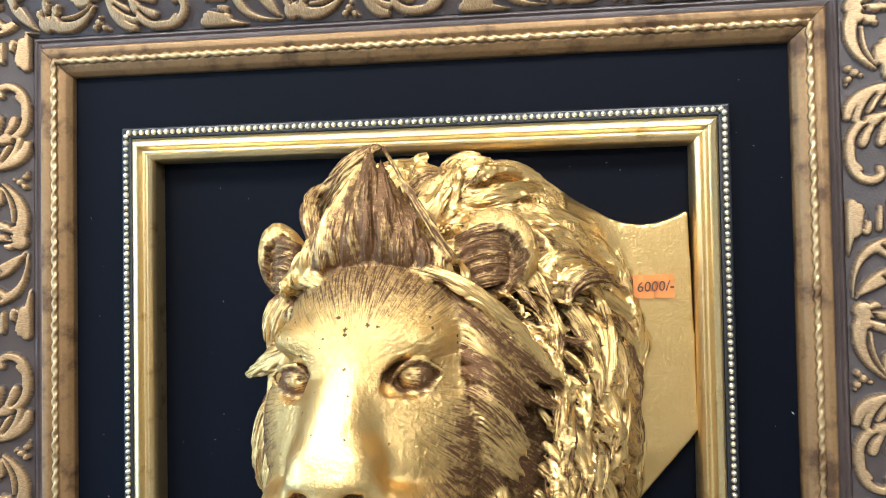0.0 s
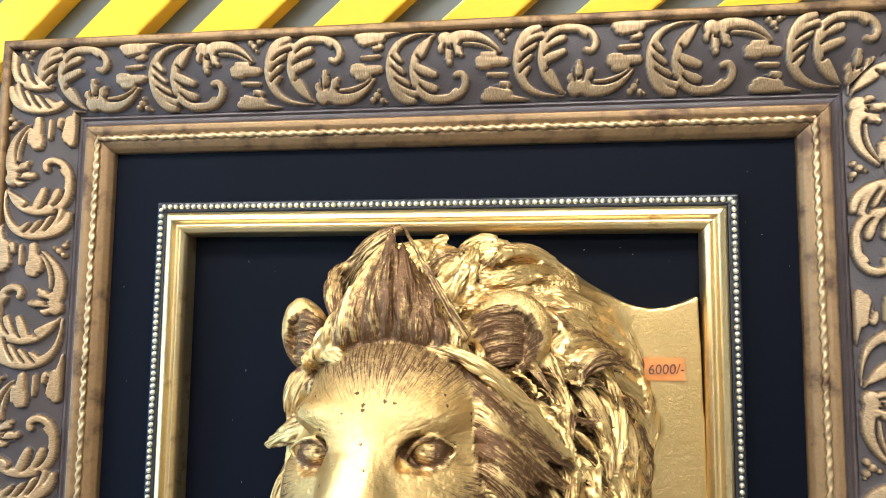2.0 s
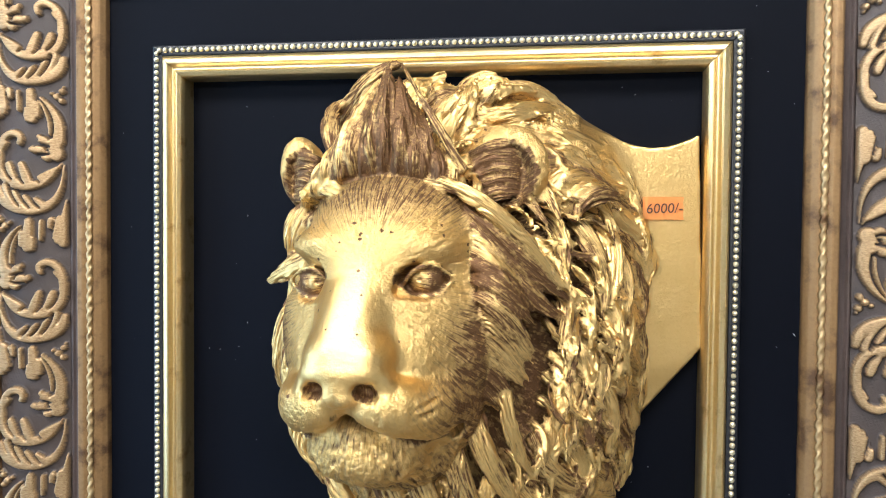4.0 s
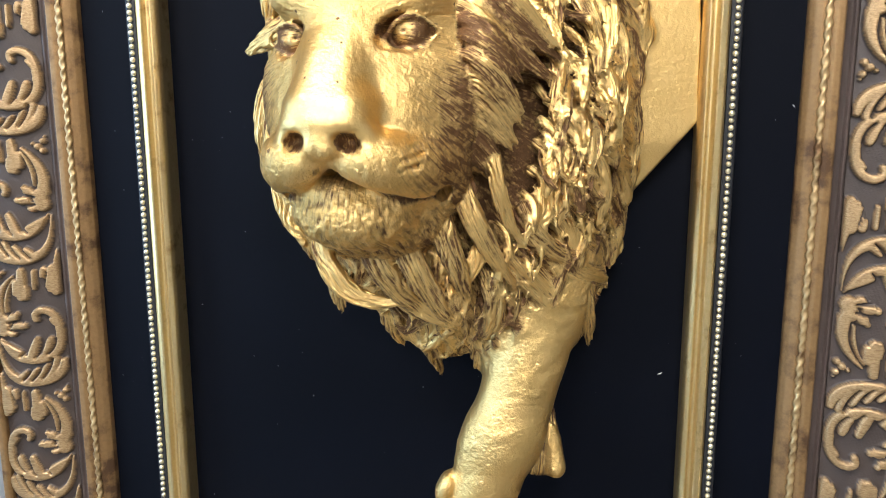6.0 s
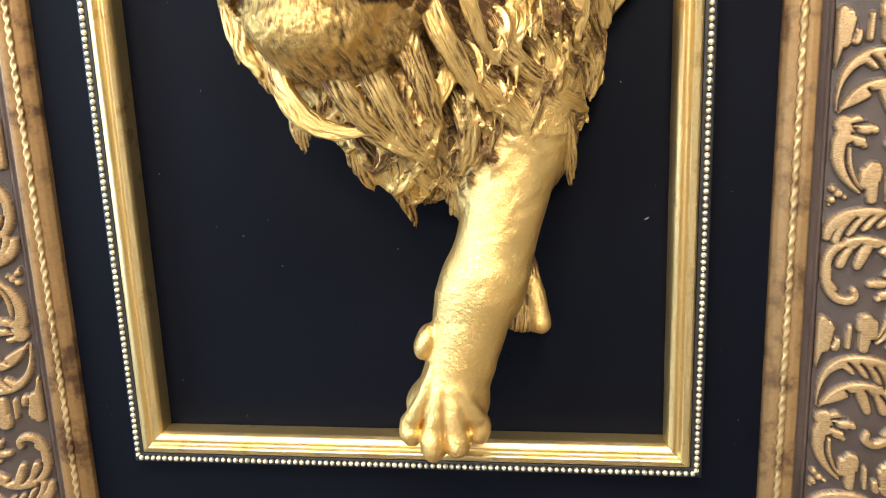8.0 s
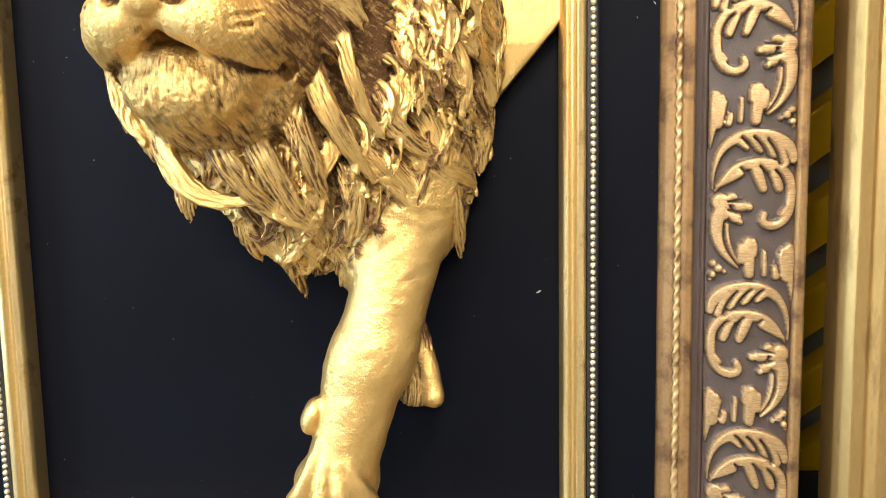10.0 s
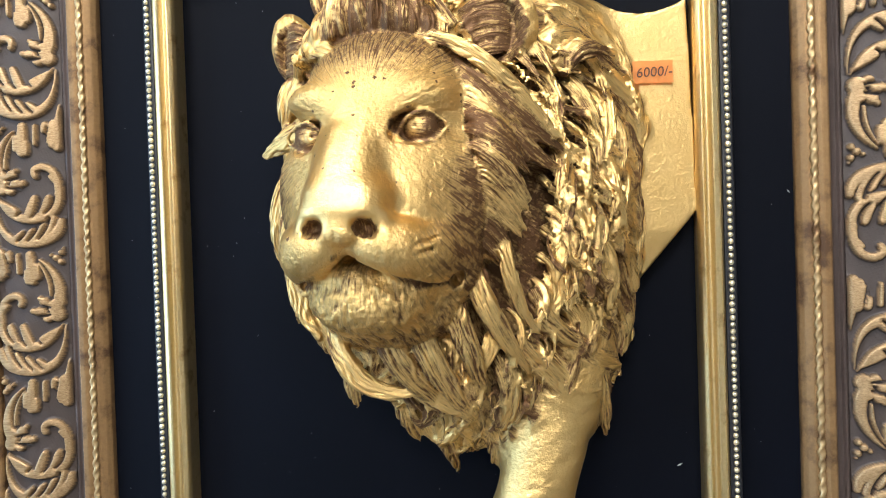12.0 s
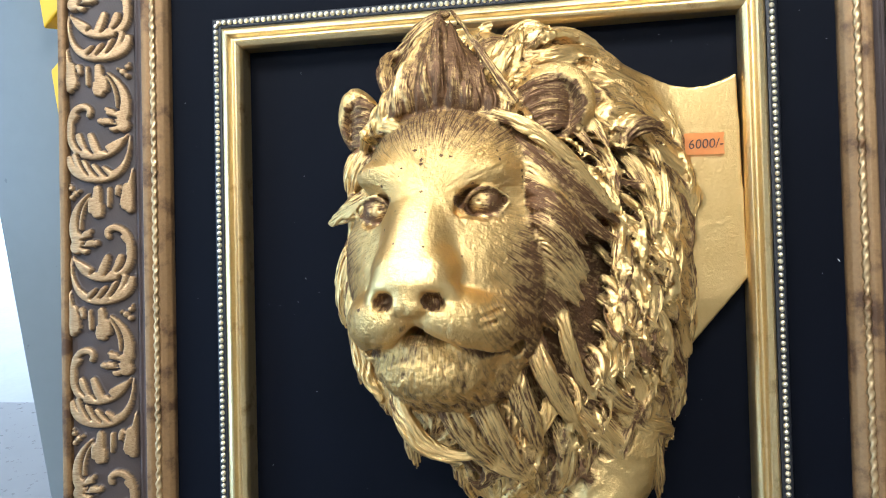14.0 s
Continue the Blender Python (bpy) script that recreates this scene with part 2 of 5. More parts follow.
# ---- room ----
FLOOR_BM = box(ROOM_X0 - 0.15, ROOM_X1 + 0.15, ROOM_Y0 - 0.15, ROOM_Y1 + 0.12, -0.1, 0)
structure("floor", FLOOR_BM, FLOOR, "dark tiled shop floor")
structure("ceiling", box(ROOM_X0 - 0.15, ROOM_X1 + 0.15, ROOM_Y0 - 0.15, ROOM_Y1 + 0.15, ROOM_Z, ROOM_Z + 0.1), WALL, "plain taupe painted ceiling")
structure("wall_south", box(ROOM_X0 - 0.15, ROOM_X1 + 0.15, ROOM_Y0 - 0.15, ROOM_Y0, 0, ROOM_Z), WALL, "plain taupe painted wall")
# this wall is out of view, made pale to reflect light onto the mane
structure("bounce_wall_east", box(ROOM_X1, ROOM_X1 + 0.15, ROOM_Y0, ROOM_Y1, 0, ROOM_Z), TILE, "unseen pale wall added to bounce light onto the mane")
bm = bmesh.new()
add_box(bm, ROOM_X0 - 0.15, ROOM_X0, ROOM_Y0, -2.4, 0, ROOM_Z)
add_box(bm, ROOM_X0 - 0.15, ROOM_X0, -0.2, ROOM_Y1, 0, ROOM_Z)
add_box(bm, ROOM_X0 - 0.15, ROOM_X0, -2.4, -0.2, 0, 0.6)
add_box(bm, ROOM_X0 - 0.15, ROOM_X0, -2.4, -0.2, 2.5, ROOM_Z)
structure("wall_west", bm, WALL, "taupe painted wall with a wide window opening")
bm = bmesh.new()
add_box(bm, -0.4, ROOM_X1, ROOM_Y1, ROOM_Y1 + 0.12, 0, ROOM_Z)
add_box(bm, ROOM_X0, -0.4, ROOM_Y1, ROOM_Y1 + 0.12, 2.45, ROOM_Z)
structure("wall_north", bm, WALL, "taupe painted wall beside a shop front opening")
front = thing("window_1", pose(0, ROOM_Y1, 0), "bright glazed shop front with slim white profiles", "window", kind="structure")
for k, x in enumerate((ROOM_X0 + 0.03, -1.7, -0.43)):
    part("window_frame", box(x - 0.03, x + 0.03, 0.02, 0.09, 0, 2.45, bevel=0.004), ALU, front)
part("window_frame", box(ROOM_X0, -0.4, 0.021, 0.089, 2.39, 2.449, bevel=0.004), ALU, front)
bm = box(-9, ROOM_X0 - 0.152, ROOM_Y0, ROOM_Y1 + 3.0, -0.1, -0.004)
add_box(bm, ROOM_X0 - 0.15, ROOM_X1 + 0.15, ROOM_Y1 + 0.122, ROOM_Y1 + 3.0, -0.1, -0.004)
structure("pavement", bm, TILE, "pale stone pavement outside the shop")
structure("backdrop", box(-9, 2, ROOM_Y1 + 2.6, ROOM_Y1 + 2.7, 0.0, 4), OUTSIDE, "pale overexposed daylight outside the shop front")

for lx, ly in LAMP_SPOTS:
    lamp = thing("ceiling_lamp", pose(lx, ly, ROOM_Z), "square white recessed ceiling panel lamp", "lamp", "ceiling panel lamps")
    bm = bmesh.new()
    for a in ((-0.31, 0.31, -0.31, -0.26), (-0.31, 0.31, 0.26, 0.31), (-0.31, -0.26, -0.26, 0.26), (0.26, 0.31, -0.26, 0.26)):
        add_box(bm, a[0], a[1], a[2], a[3], -0.03, 0)
    part("frame", bm, ALU, lamp)
    part("diffuser", box(-0.26, 0.26, -0.26, 0.26, -0.02, -0.004), LAMP, lamp)

# ---- slatted display board and ledge ----
SLAT_Y = 0.304
BOARD_L, BOARD_R, BOARD_TOP, SLAT_L, SLAT_BOTTOM = -0.670, 1.75, 2.2, -0.535, 0.593
board = thing("display_board", pose(0.5, SLAT_Y + 0.03, 0), "grey display board with yellow diagonal slats", "display board")
SH = Matrix.Translation((-0.5, -SLAT_Y - 0.03, 0))
part("panel", box(BOARD_L, BOARD_R, SLAT_Y + 0.03, SLAT_Y + 0.055, 0, BOARD_TOP, bevel=0.003), GREY, board, "smooth grey laminate panel", SH)
part("base_panel", box(SLAT_L, BOARD_R - 0.1, SLAT_Y, SLAT_Y + 0.029, 0.0, SLAT_BOTTOM - 0.002, bevel=0.003), CHARCOAL, board, "charcoal base panel", SH)


def slat(offset):
    """One diagonal slat, clipped to the board; offset is where its middle line meets the slats' bottom edge."""
    bm = box(-2.2, 2.2, 0, 0.03, -0.024, 0.024, bevel=0.0025)
    bmesh.ops.transform(bm, matrix=pose(offset, SLAT_Y, SLAT_BOTTOM, 0, -39, 0), verts=bm.verts)
    for co, no in (((SLAT_L, 0, 0), (-1, 0, 0)), ((BOARD_R - 0.1, 0, 0), (1, 0, 0)), ((0, 0, SLAT_BOTTOM), (0, 0, -1)), ((0, 0, BOARD_TOP - 0.05), (0, 0, 1))):
        g = bmesh.ops.bisect_plane(bm, geom=bm.verts[:] + bm.edges[:] + bm.faces[:], plane_co=co, plane_no=no, clear_outer=True)
        cut = [e for e in g["geom_cut"] if isinstance(e, bmesh.types.BMEdge)]
        if cut:
            bmesh.ops.holes_fill(bm, edges=cut, sides=0)
    return bm


SLAT_FIRST, SLAT_STEP = -1.484 - 0.1365 * 7, 0.1365
for k in range(30):
    bm = slat(SLAT_FIRST + SLAT_STEP * k)
    if len(bm.faces) > 3:
        part("slat", bm, YELLOW, board, "glossy yellow painted slat" if k == 8 else "", SH)
    else:
        bm.free()
ledge = tagged(part("display_ledge", box(BOARD_L, BOARD_R, -0.16, SLAT_Y - 0.001, 0, LIFT + 0.046, bevel=0.004), CHARCOAL), "plain charcoal ledge under the leaning pictures", "ledge", "", "structure")

# ---- the carved frame ----
PX, PZ0, PZ1 = 0.28, 0.235, 1.0
ring = Ring(-PX, PX, PZ0, PZ1)
BASE = (0, 0, PZ0 - 0.178)
FRAME_AT = LEAN_BACK @ Matrix.Translation(BASE)
TO_BASE = Matrix.Translation([-v for v in BASE])
BAND0, BAND1 = 0.099, 0.169


def band_y(d):
    """Depth of the carved ground: it rises outward to the lip."""
    f = np.clip((d - BAND0) / (BAND1 - BAND0), 0, 1)
    return 0.004 - 0.016 * f - 0.004 * np.sin(np.pi * f)


def stroke(field, U, V, pts, w0, w1, w2):
    """A tapering curved leaf stem along a quadratic curve, w0 to w1 to w2 wide."""
    p, q, r = (np.array(a) for a in pts)
    prev = None
    for k in range(13):
        t = k / 12
        c = p * (1 - t) ** 2 + q * 2 * t * (1 - t) + r * t ** 2
        w = w0 * (1 - t) ** 2 + w1 * 2 * t * (1 - t) + w2 * t ** 2
        if prev is not None:
            a, wa = prev
            ab = c - a
            h = np.clip(((V - a[0]) * ab[0] + (U - a[1]) * ab[1]) / (ab @ ab + 1e-9), 0, 1)
            d = np.hypot(V - a[0] - h * ab[0], U - a[1] - h * ab[1]) - (wa + (w - wa) * h)
            np.minimum(field, d, out=field)
        prev = (c, w)


def lobe(field, U, V, v, u, r, rv=1.0, ru=1.0):
    np.minimum(field, (np.hypot((V - v) / rv, (U - u) / ru) - r) * min(rv, ru), out=field)


def acanthus(U, V):
    """One scroll of the running leaf pattern, in band widths: V across 0..1, U along 0..2.1."""
    f = np.full(U.shape, 9.0)

    def arm(p, q, r, w0, w1, w2):
        stroke(f, U, V, ((p[1], p[0]), (q[1], q[0]), (r[1], r[0])), w0, w1, w2)

    def leaf(u0, v0, u1, v1, w0, w1):
        arm((u0, v0), ((u0 + u1) / 2, (v0 + v1) / 2), (u1, v1), w0, (w0 + w1) * 0.62, w1)

    # arched feather leaf
    arm((0.74, 0.035), (0.10, 0.02), (0.10, 0.48), 0.008, 0.055, 0.085)
    arm((0.10, 0.48), (0.10, 0.95), (0.40, 0.97), 0.085, 0.09, 0.05)
    leaf(0.14, 0.30, 0.25, 0.42, 0.05, 0.03)
    leaf(0.14, 0.45, 0.28, 0.58, 0.06, 0.035)
    leaf(0.16, 0.60, 0.34, 0.74, 0.07, 0.04)
    leaf(0.22, 0.76, 0.44, 0.88, 0.07, 0.045)
    # scroll with inner lobes
    arm((0.76, 0.07), (0.44, 0.22), (0.44, 0.52), 0.012, 0.06, 0.07)
    arm((0.44, 0.52), (0.44, 0.95), (0.82, 0.955), 0.075, 0.085, 0.06)
    arm((0.82, 0.955), (1.18, 0.95), (1.19, 0.72), 0.06, 0.055, 0.055)
    arm((1.19, 0.72), (1.16, 0.58), (1.05, 0.64), 0.055, 0.05, 0.045)
    leaf(0.55, 0.34, 0.70, 0.10, 0.055, 0.03)
    leaf(0.48, 0.52, 0.74, 0.62, 0.065, 0.05)
    leaf(0.52, 0.74, 0.74, 0.81, 0.065, 0.05)
    leaf(0.98, 0.92, 1.05, 0.84, 0.05, 0.03)
    # broad leaf with its arm
    for u, v, r in ((0.90, 0.13, 0.11), (1.02, 0.15, 0.11), (0.86, 0.26, 0.075), (0.94, 0.36, 0.085), (0.96, 0.46, 0.05), (1.08, 0.30, 0.075), (1.14, 0.36, 0.04)):
        lobe(f, U, V, v, u, r)
    arm((1.08, 0.10), (1.45, 0.02), (1.70, 0.34), 0.085, 0.065, 0.02)
    arm((1.18, 0.21), (1.45, 0.20), (1.66, 0.36), 0.025, 0.035, 0.012)
    # pair of leaves, bud between
    leaf(1.40, 0.46, 1.78, 0.48, 0.07, 0.06)
    leaf(1.45, 0.38, 1.60, 0.40, 0.05, 0.06)
    leaf(1.38, 0.52, 1.52, 0.54, 0.04, 0.05)
    leaf(1.52, 0.65, 1.78, 0.66, 0.032, 0.032)
    leaf(1.46, 0.95, 1.80, 0.93, 0.06, 0.08)
    leaf(1.56, 0.84, 1.72, 0.86, 0.045, 0.07)
    leaf(1.50, 0.88, 1.66, 0.92, 0.05, 0.07)
    leaf(1.70, 0.77, 1.80, 0.80, 0.03, 0.05)
    arm((1.74, 0.95), (1.95, 0.99), (2.10, 0.995), 0.06, 0.035, 0.006)
    # bud at the foot
    for u, v, r in ((1.66, 0.06, 0.045), (1.72, 0.12, 0.05), (1.80, 0.05, 0.045), (1.76, 0.19, 0.03), (1.86, 0.03, 0.02)):
        lobe(f, U, V, v, u, r)
    # cuts between the lobes
    g = np.full(U.shape, 9.0)

    def vein(p, q, r, w=0.013):
        stroke(g, U, V, ((p[1], p[0]), (q[1], q[0]), (r[1], r[0])), w, w * 0.9, 0.003)

    vein((0.30, 0.50), (0.20, 0.46), (0.12, 0.36))
    vein((0.36, 0.66), (0.22, 0.62), (0.12, 0.50))
    vein((0.44, 0.81), (0.28, 0.78), (0.15, 0.66))
    vein((0.72, 0.72), (0.58, 0.70), (0.47, 0.58))
    vein((0.76, 0.88), (0.62, 0.88), (0.52, 0.76))
    vein((0.70, 0.47), (0.58, 0.46), (0.49, 0.36))
    vein((1.04, 0.42), (1.02, 0.30), (1.00, 0.22))
    vein((0.88, 0.40), (0.88, 0.30), (0.90, 0.22))
    vein((1.42, 0.60), (1.60, 0.58), (1.76, 0.56))
    vein((1.48, 0.78), (1.60, 0.80), (1.76, 0.84), 0.009)
    return np.maximum(f, 0.006 - g)


def acanthus_run(u_all, v):
    """Scrolls end to end, each the mirror of the last across the band."""
    unit = 1.857
    best = np.full(u_all.shape, 9.0)
    k0 = np.floor(u_all / unit)
    for shift in (0, 1):
        k = k0 - shift
        u = u_all - k * unit
        vv = np.where(np.mod(k, 2) > 0.5, 1 - v, v)
        np.minimum(best, acanthus(u, vv), out=best)
    return best


def carved_strip(side, apex, pitch):
    """apex: where one arched leaf begins along the side; pitch: from scroll to scroll."""
    w = BAND1 - BAND0
    nv = 72
    total = ring.length[side] + 2 * BAND1
    nu = int(total / w * nv * 0.92)
    d = BAND0 + w * np.linspace(0, 1, nv)[None, :] * np.ones((nu, 1))
    s = -BAND1 + total * np.linspace(0, 1, nu)[:, None] * np.ones((1, nv))
    s = np.clip(s, -d, ring.length[side] + d)
    v = (d - BAND0) / w
    m = 0.02
    sd = acanthus_run((s - apex) / pitch * 1.857 + 18.57 * 4, (v - m) / (1 - 2 * m)) * w - 0.0001
    rise = np.clip(-sd / 0.0016 + 0.3, 0, 1)
    rise = rise * rise * (3 - 2 * rise)
    plump = np.clip(-sd / 0.008, 0, 1)
    hatch = 0.00025 * np.maximum(np.cos(s * 2200 + d * 900), np.cos(s * 900 - d * 2200)) * (1 - rise)
    y = band_y(d) - 0.0050 * rise - 0.0009 * np.sqrt(plump) + hatch
    x = np.empty_like(s)
    z = np.empty_like(s)
    if side == 0:
        x, z = ring.x0 + s, ring.z1 + d
    elif side == 1:
        x, z = ring.x1 + d, ring.z1 - s
    elif side == 2:
        x, z = ring.x1 - s, ring.z0 - d
    else:
        x, z = ring.x0 - d, ring.z0 + s
    ob = grid_mesh("carved_ornament", np.stack([x, y, z], -1), nu, nv, CARVED[side % 2], {"gilt": np.clip((rise - 0.35) / 0.3, 0, 1)})
    tagged(ob, "gilded acanthus scrolls carved over a dark ground")
    return ob


def rope_strip(side, d0=0.0725, y0=-0.0035):
    """A slender twisted cord laid along the ledge, two strands with leaf-like twists."""
    length = ring.length[side] + 2 * d0
    n = int(length / 0.0014)
    verts, nk = [], 8
    for i in range(n + 1):
        s = -d0 + length * i / n
        for k in range(nk):
            a = 2 * math.pi * k / nk
            tw = s / 0.0105 * math.pi
            r = 0.0026 + 0.0008 * math.cos(2 * (a - tw)) + 0.0003 * math.sin(s / 0.019 * math.pi)
            x, z = ring.at(side, s, d0 + r * 1.15 * math.cos(a))
            verts.append((x, y0 - r * math.sin(a), z))
    me = bpy.data.meshes.new("rope_moulding")
    idx = np.arange((n + 1) * nk).reshape(n + 1, nk)
    nxt = np.roll(idx, -1, axis=1)
    quads = np.stack([idx[:-1], nxt[:-1], nxt[1:], idx[1:]], -1).reshape(-1, 4)
    fill_mesh(me, np.array(verts), quads)
    me.materials.append(ROPE)
    return tagged(new("rope_moulding", me), "twisted gilt cord moulding")


frame_thing = thing("ornate_picture_frame", FRAME_AT, "large dark wooden frame with gilded carved acanthus scrolls", "picture frame")
CORE = rounded([(0.060, 0.030), (0.060, 0.008), (0.084, 0.004), (0.089, 0.0065), (0.0985, 0.0065), (0.099, 0.008), (0.169, -0.006), (0.176, -0.006), (0.176, 0.030)])
LEDGE_PROFILE = rounded([(0.0585, 0.020), (0.0585, 0.006), (0.0625, 0.001), (0.068, -0.0025), (0.0735, -0.0025), (0.079, -0.006), (0.085, -0.006), (0.087, -0.001), (0.087, 0.012)])
COVE_PROFILE = rounded([(0.0865, 0.012), (0.0865, 0.001), (0.0895, 0.0035), (0.0935, 0.005), (0.0955, 0.002), (0.0985, 0.0035), (0.1, 0.012)])
LIP_PROFILE = rounded([(0.1675, 0.0), (0.1675, -0.0165), (0.170, -0.0195), (0.1755, -0.0195), (0.178, -0.016), (0.178, 0.026), (0.1765, 0.026)])
for side in range(4):
    rail = part("rail", ring.sweep(side, CORE), COVE, frame_thing, "", TO_BASE)
    part("ledge_moulding", ring.sweep(side, LEDGE_PROFILE), LEDGE, rail, "rubbed bronze inner ledge")
    part("cove_moulding", ring.sweep(side, COVE_PROFILE), COVE, rail)
    part("outer_lip", ring.sweep(side, LIP_PROFILE), LEDGE, rail, "thin rubbed bronze outer lip")
    carved_strip(side, (0.108, 0.378, 0.15, 0.598)[side], (0.1245, 0.1315, 0.1245, 0.132)[side]).parent = rail
    rope_strip(side).parent = rail

# ---- black boards and inner gilt frame ----
mat_board = thing("mat_board", FRAME_AT, "black suede mat around the inner gilt frame", "mat board")
for side in range(4):
    part("mat_strip", ring.sweep(side, [(0.004, 0.012), (0.0584, 0.012), (0.0584, 0.020), (0.004, 0.020)], 0.0), SUEDE, mat_board, "", TO_BASE)
backing = part("backing_board", box(-0.33, 0.33, 0.024, 0.029, 0.19, 1.05), SUEDE)
backing.matrix_world = LEAN_BACK
tagged(backing, "black suede backing board behind the gilded lion", "backing board")
inner_frame = thing("inner_frame", FRAME_AT, "slim bright gold inner frame with a beaded black edge", "picture frame")
GOLD_PROFILE = rounded([(-0.0055, 0.0235), (-0.0055, 0.001), (-0.009, -0.0045), (-0.0145, -0.0065), (-0.0175, -0.0010), (-0.0200, -0.0010), (-0.0222, -0.0040), (-0.0265, -0.0005), (-0.0285, 0.004), (-0.0285, 0.0235)])
BEAD_BASE = rounded([(-0.0054, 0.0235), (-0.0054, 0.0005), (0.004, 0.0005), (0.0055, 0.003), (0.0055, 0.0118), (0.0035, 0.0235)])


def bead_run(side, pitch=0.0063):
    """Little gilt hemispherical beads in a row."""
    n = int(ring.length[side] / pitch)
    proto = bmesh.new()
    bmesh.ops.create_uvsphere(proto, u_segments=8, v_segments=6, radius=0.0027)
    base = np.array([v.co[:] for v in proto.verts])
    faces = [[v.index for v in f.verts] for f in proto.faces]
    proto.free()
    verts, polys = [], []
    for k in range(n):
        s = (k + 0.5) * ring.length[side] / n
        x, z = ring.at(side, s, 0.0)
        wob = random.uniform(0.9, 1.06)
        verts.append(base * wob + np.array([x, -0.0004, z]))
        polys += [[i + k * len(base) for i in f] for f in faces]
    me = bpy.data.meshes.new("beading")
    me.from_pydata(np.concatenate(verts).tolist(), [], polys)
    me.materials.append(BEAD)
    me.polygons.foreach_set("use_smooth", [True] * len(me.polygons))
    return new("beading", me)


for side in range(4):
    r = part("gilt_rail", ring.sweep(side, GOLD_PROFILE), INNER, inner_frame, "", TO_BASE)
    e = part("bead_base", ring.sweep(side, BEAD_BASE), BLACK, r, "black strip under the beads")
    b = bead_run(side)
    b.parent = r
    tagged(b, "row of pale gilt beads", kind="stuff")

# ---- the gilded lion, modelled as one solid field and skinned ----
CELL = 0.0020
LO = np.array([-0.165, -0.232, 0.270])
HI = np.array([0.268, 0.034, 0.992])
SHAPE = tuple(int(v) for v in np.ceil((HI - LO) / CELL))
FIELD = np.full(SHAPE, 0.05, dtype=np.float32)
WASH_SHADE = np.zeros(SHAPE, dtype=np.float32)
LOCK = np.full(SHAPE, -1, dtype=np.int16)
LOCKS = []
AXES = [LO[i] + CELL * np.arange(SHAPE[i], dtype=np.float32) for i in range(3)]


def block(lo, hi):
    """The part of the grid between two corners."""
    sl = []
    for i in range(3):
        a = int(np.clip(math.floor((lo[i] - LO[i]) / CELL), 0, SHAPE[i] - 1))
        b = int(np.clip(math.ceil((hi[i] - LO[i]) / CELL) + 1, a + 1, SHAPE[i]))
        sl.append(slice(a, b))
    return tuple(sl), AXES[0][sl[0]][:, None, None], AXES[1][sl[1]][None, :, None], AXES[2][sl[2]][None, None, :]


def blend(sl, d, k, wash_shade=None, number_of_lock=-1):
    """Add a solid with a soft fillet of width k."""
    f = FIELD[sl]
    h = np.maximum(k - np.abs(f - d), 0) / k
    if wash_shade is not None:
        w = np.clip(0.5 + (f - d) / max(k, 0.003), 0, 1)
        WASH_SHADE[sl] = WASH_SHADE[sl] * (1 - w) + wash_shade * w
        wins = w > 0.5
        LOCK[sl] = np.where(wins, number_of_lock, LOCK[sl])
    FIELD[sl] = np.minimum(f, d) - h * h * k * 0.25


def carve(sl, d, k):
    """Take a solid away with a soft edge."""
    f = FIELD[sl]
    h = np.maximum(k - np.abs(f + d), 0) / k
    FIELD[sl] = np.maximum(f, -d) + h * h * k * 0.25


def ellipsoid(c, r, k=0.01, turn=0.0, wash_shade=0.0, cut=False, tilt=0.0):
    """turn: degrees in the picture's plane; tilt: degrees about the upright axis."""
    R = max(r) + k + 0.006
    sl, X, Y, Z = block([v - R for v in c], [v + R for v in c])
    dx, dy, dz = X - c[0], Y - c[1], Z - c[2]
    if tilt:
        a, b = math.cos(radians(tilt)), math.sin(radians(tilt))
        dx, dy = a * dx + b * dy, -b * dx + a * dy
    if turn:
        a, b = math.cos(radians(turn)), math.sin(radians(turn))
        dx, dz = a * dx + b * dz, -b * dx + a * dz
    q = np.sqrt((dx / r[0]) ** 2 + (dy / r[1]) ** 2 + (dz / r[2]) ** 2)
    g = np.sqrt((dx / r[0] ** 2) ** 2 + (dy / r[1] ** 2) ** 2 + (dz / r[2] ** 2) ** 2) + 1e-6
    d = (q * (q - 1) / g).astype(np.float32)
    if cut:
        carve(sl, d, k)
    else:
        blend(sl, d, k, wash_shade)


def bezier(p, n):
    p = [np.array(a, dtype=float) for a in p]
    t = np.linspace(0, 1, n + 1)[:, None]
    if len(p) == 2:
        return p[0] * (1 - t) + p[1] * t
    if len(p) == 3:
        return p[0] * (1 - t) ** 2 + p[1] * 2 * t * (1 - t) + p[2] * t ** 2
    return p[0] * (1 - t) ** 3 + p[1] * 3 * t * (1 - t) ** 2 + p[2] * 3 * t ** 2 * (1 - t) + p[3] * t ** 3


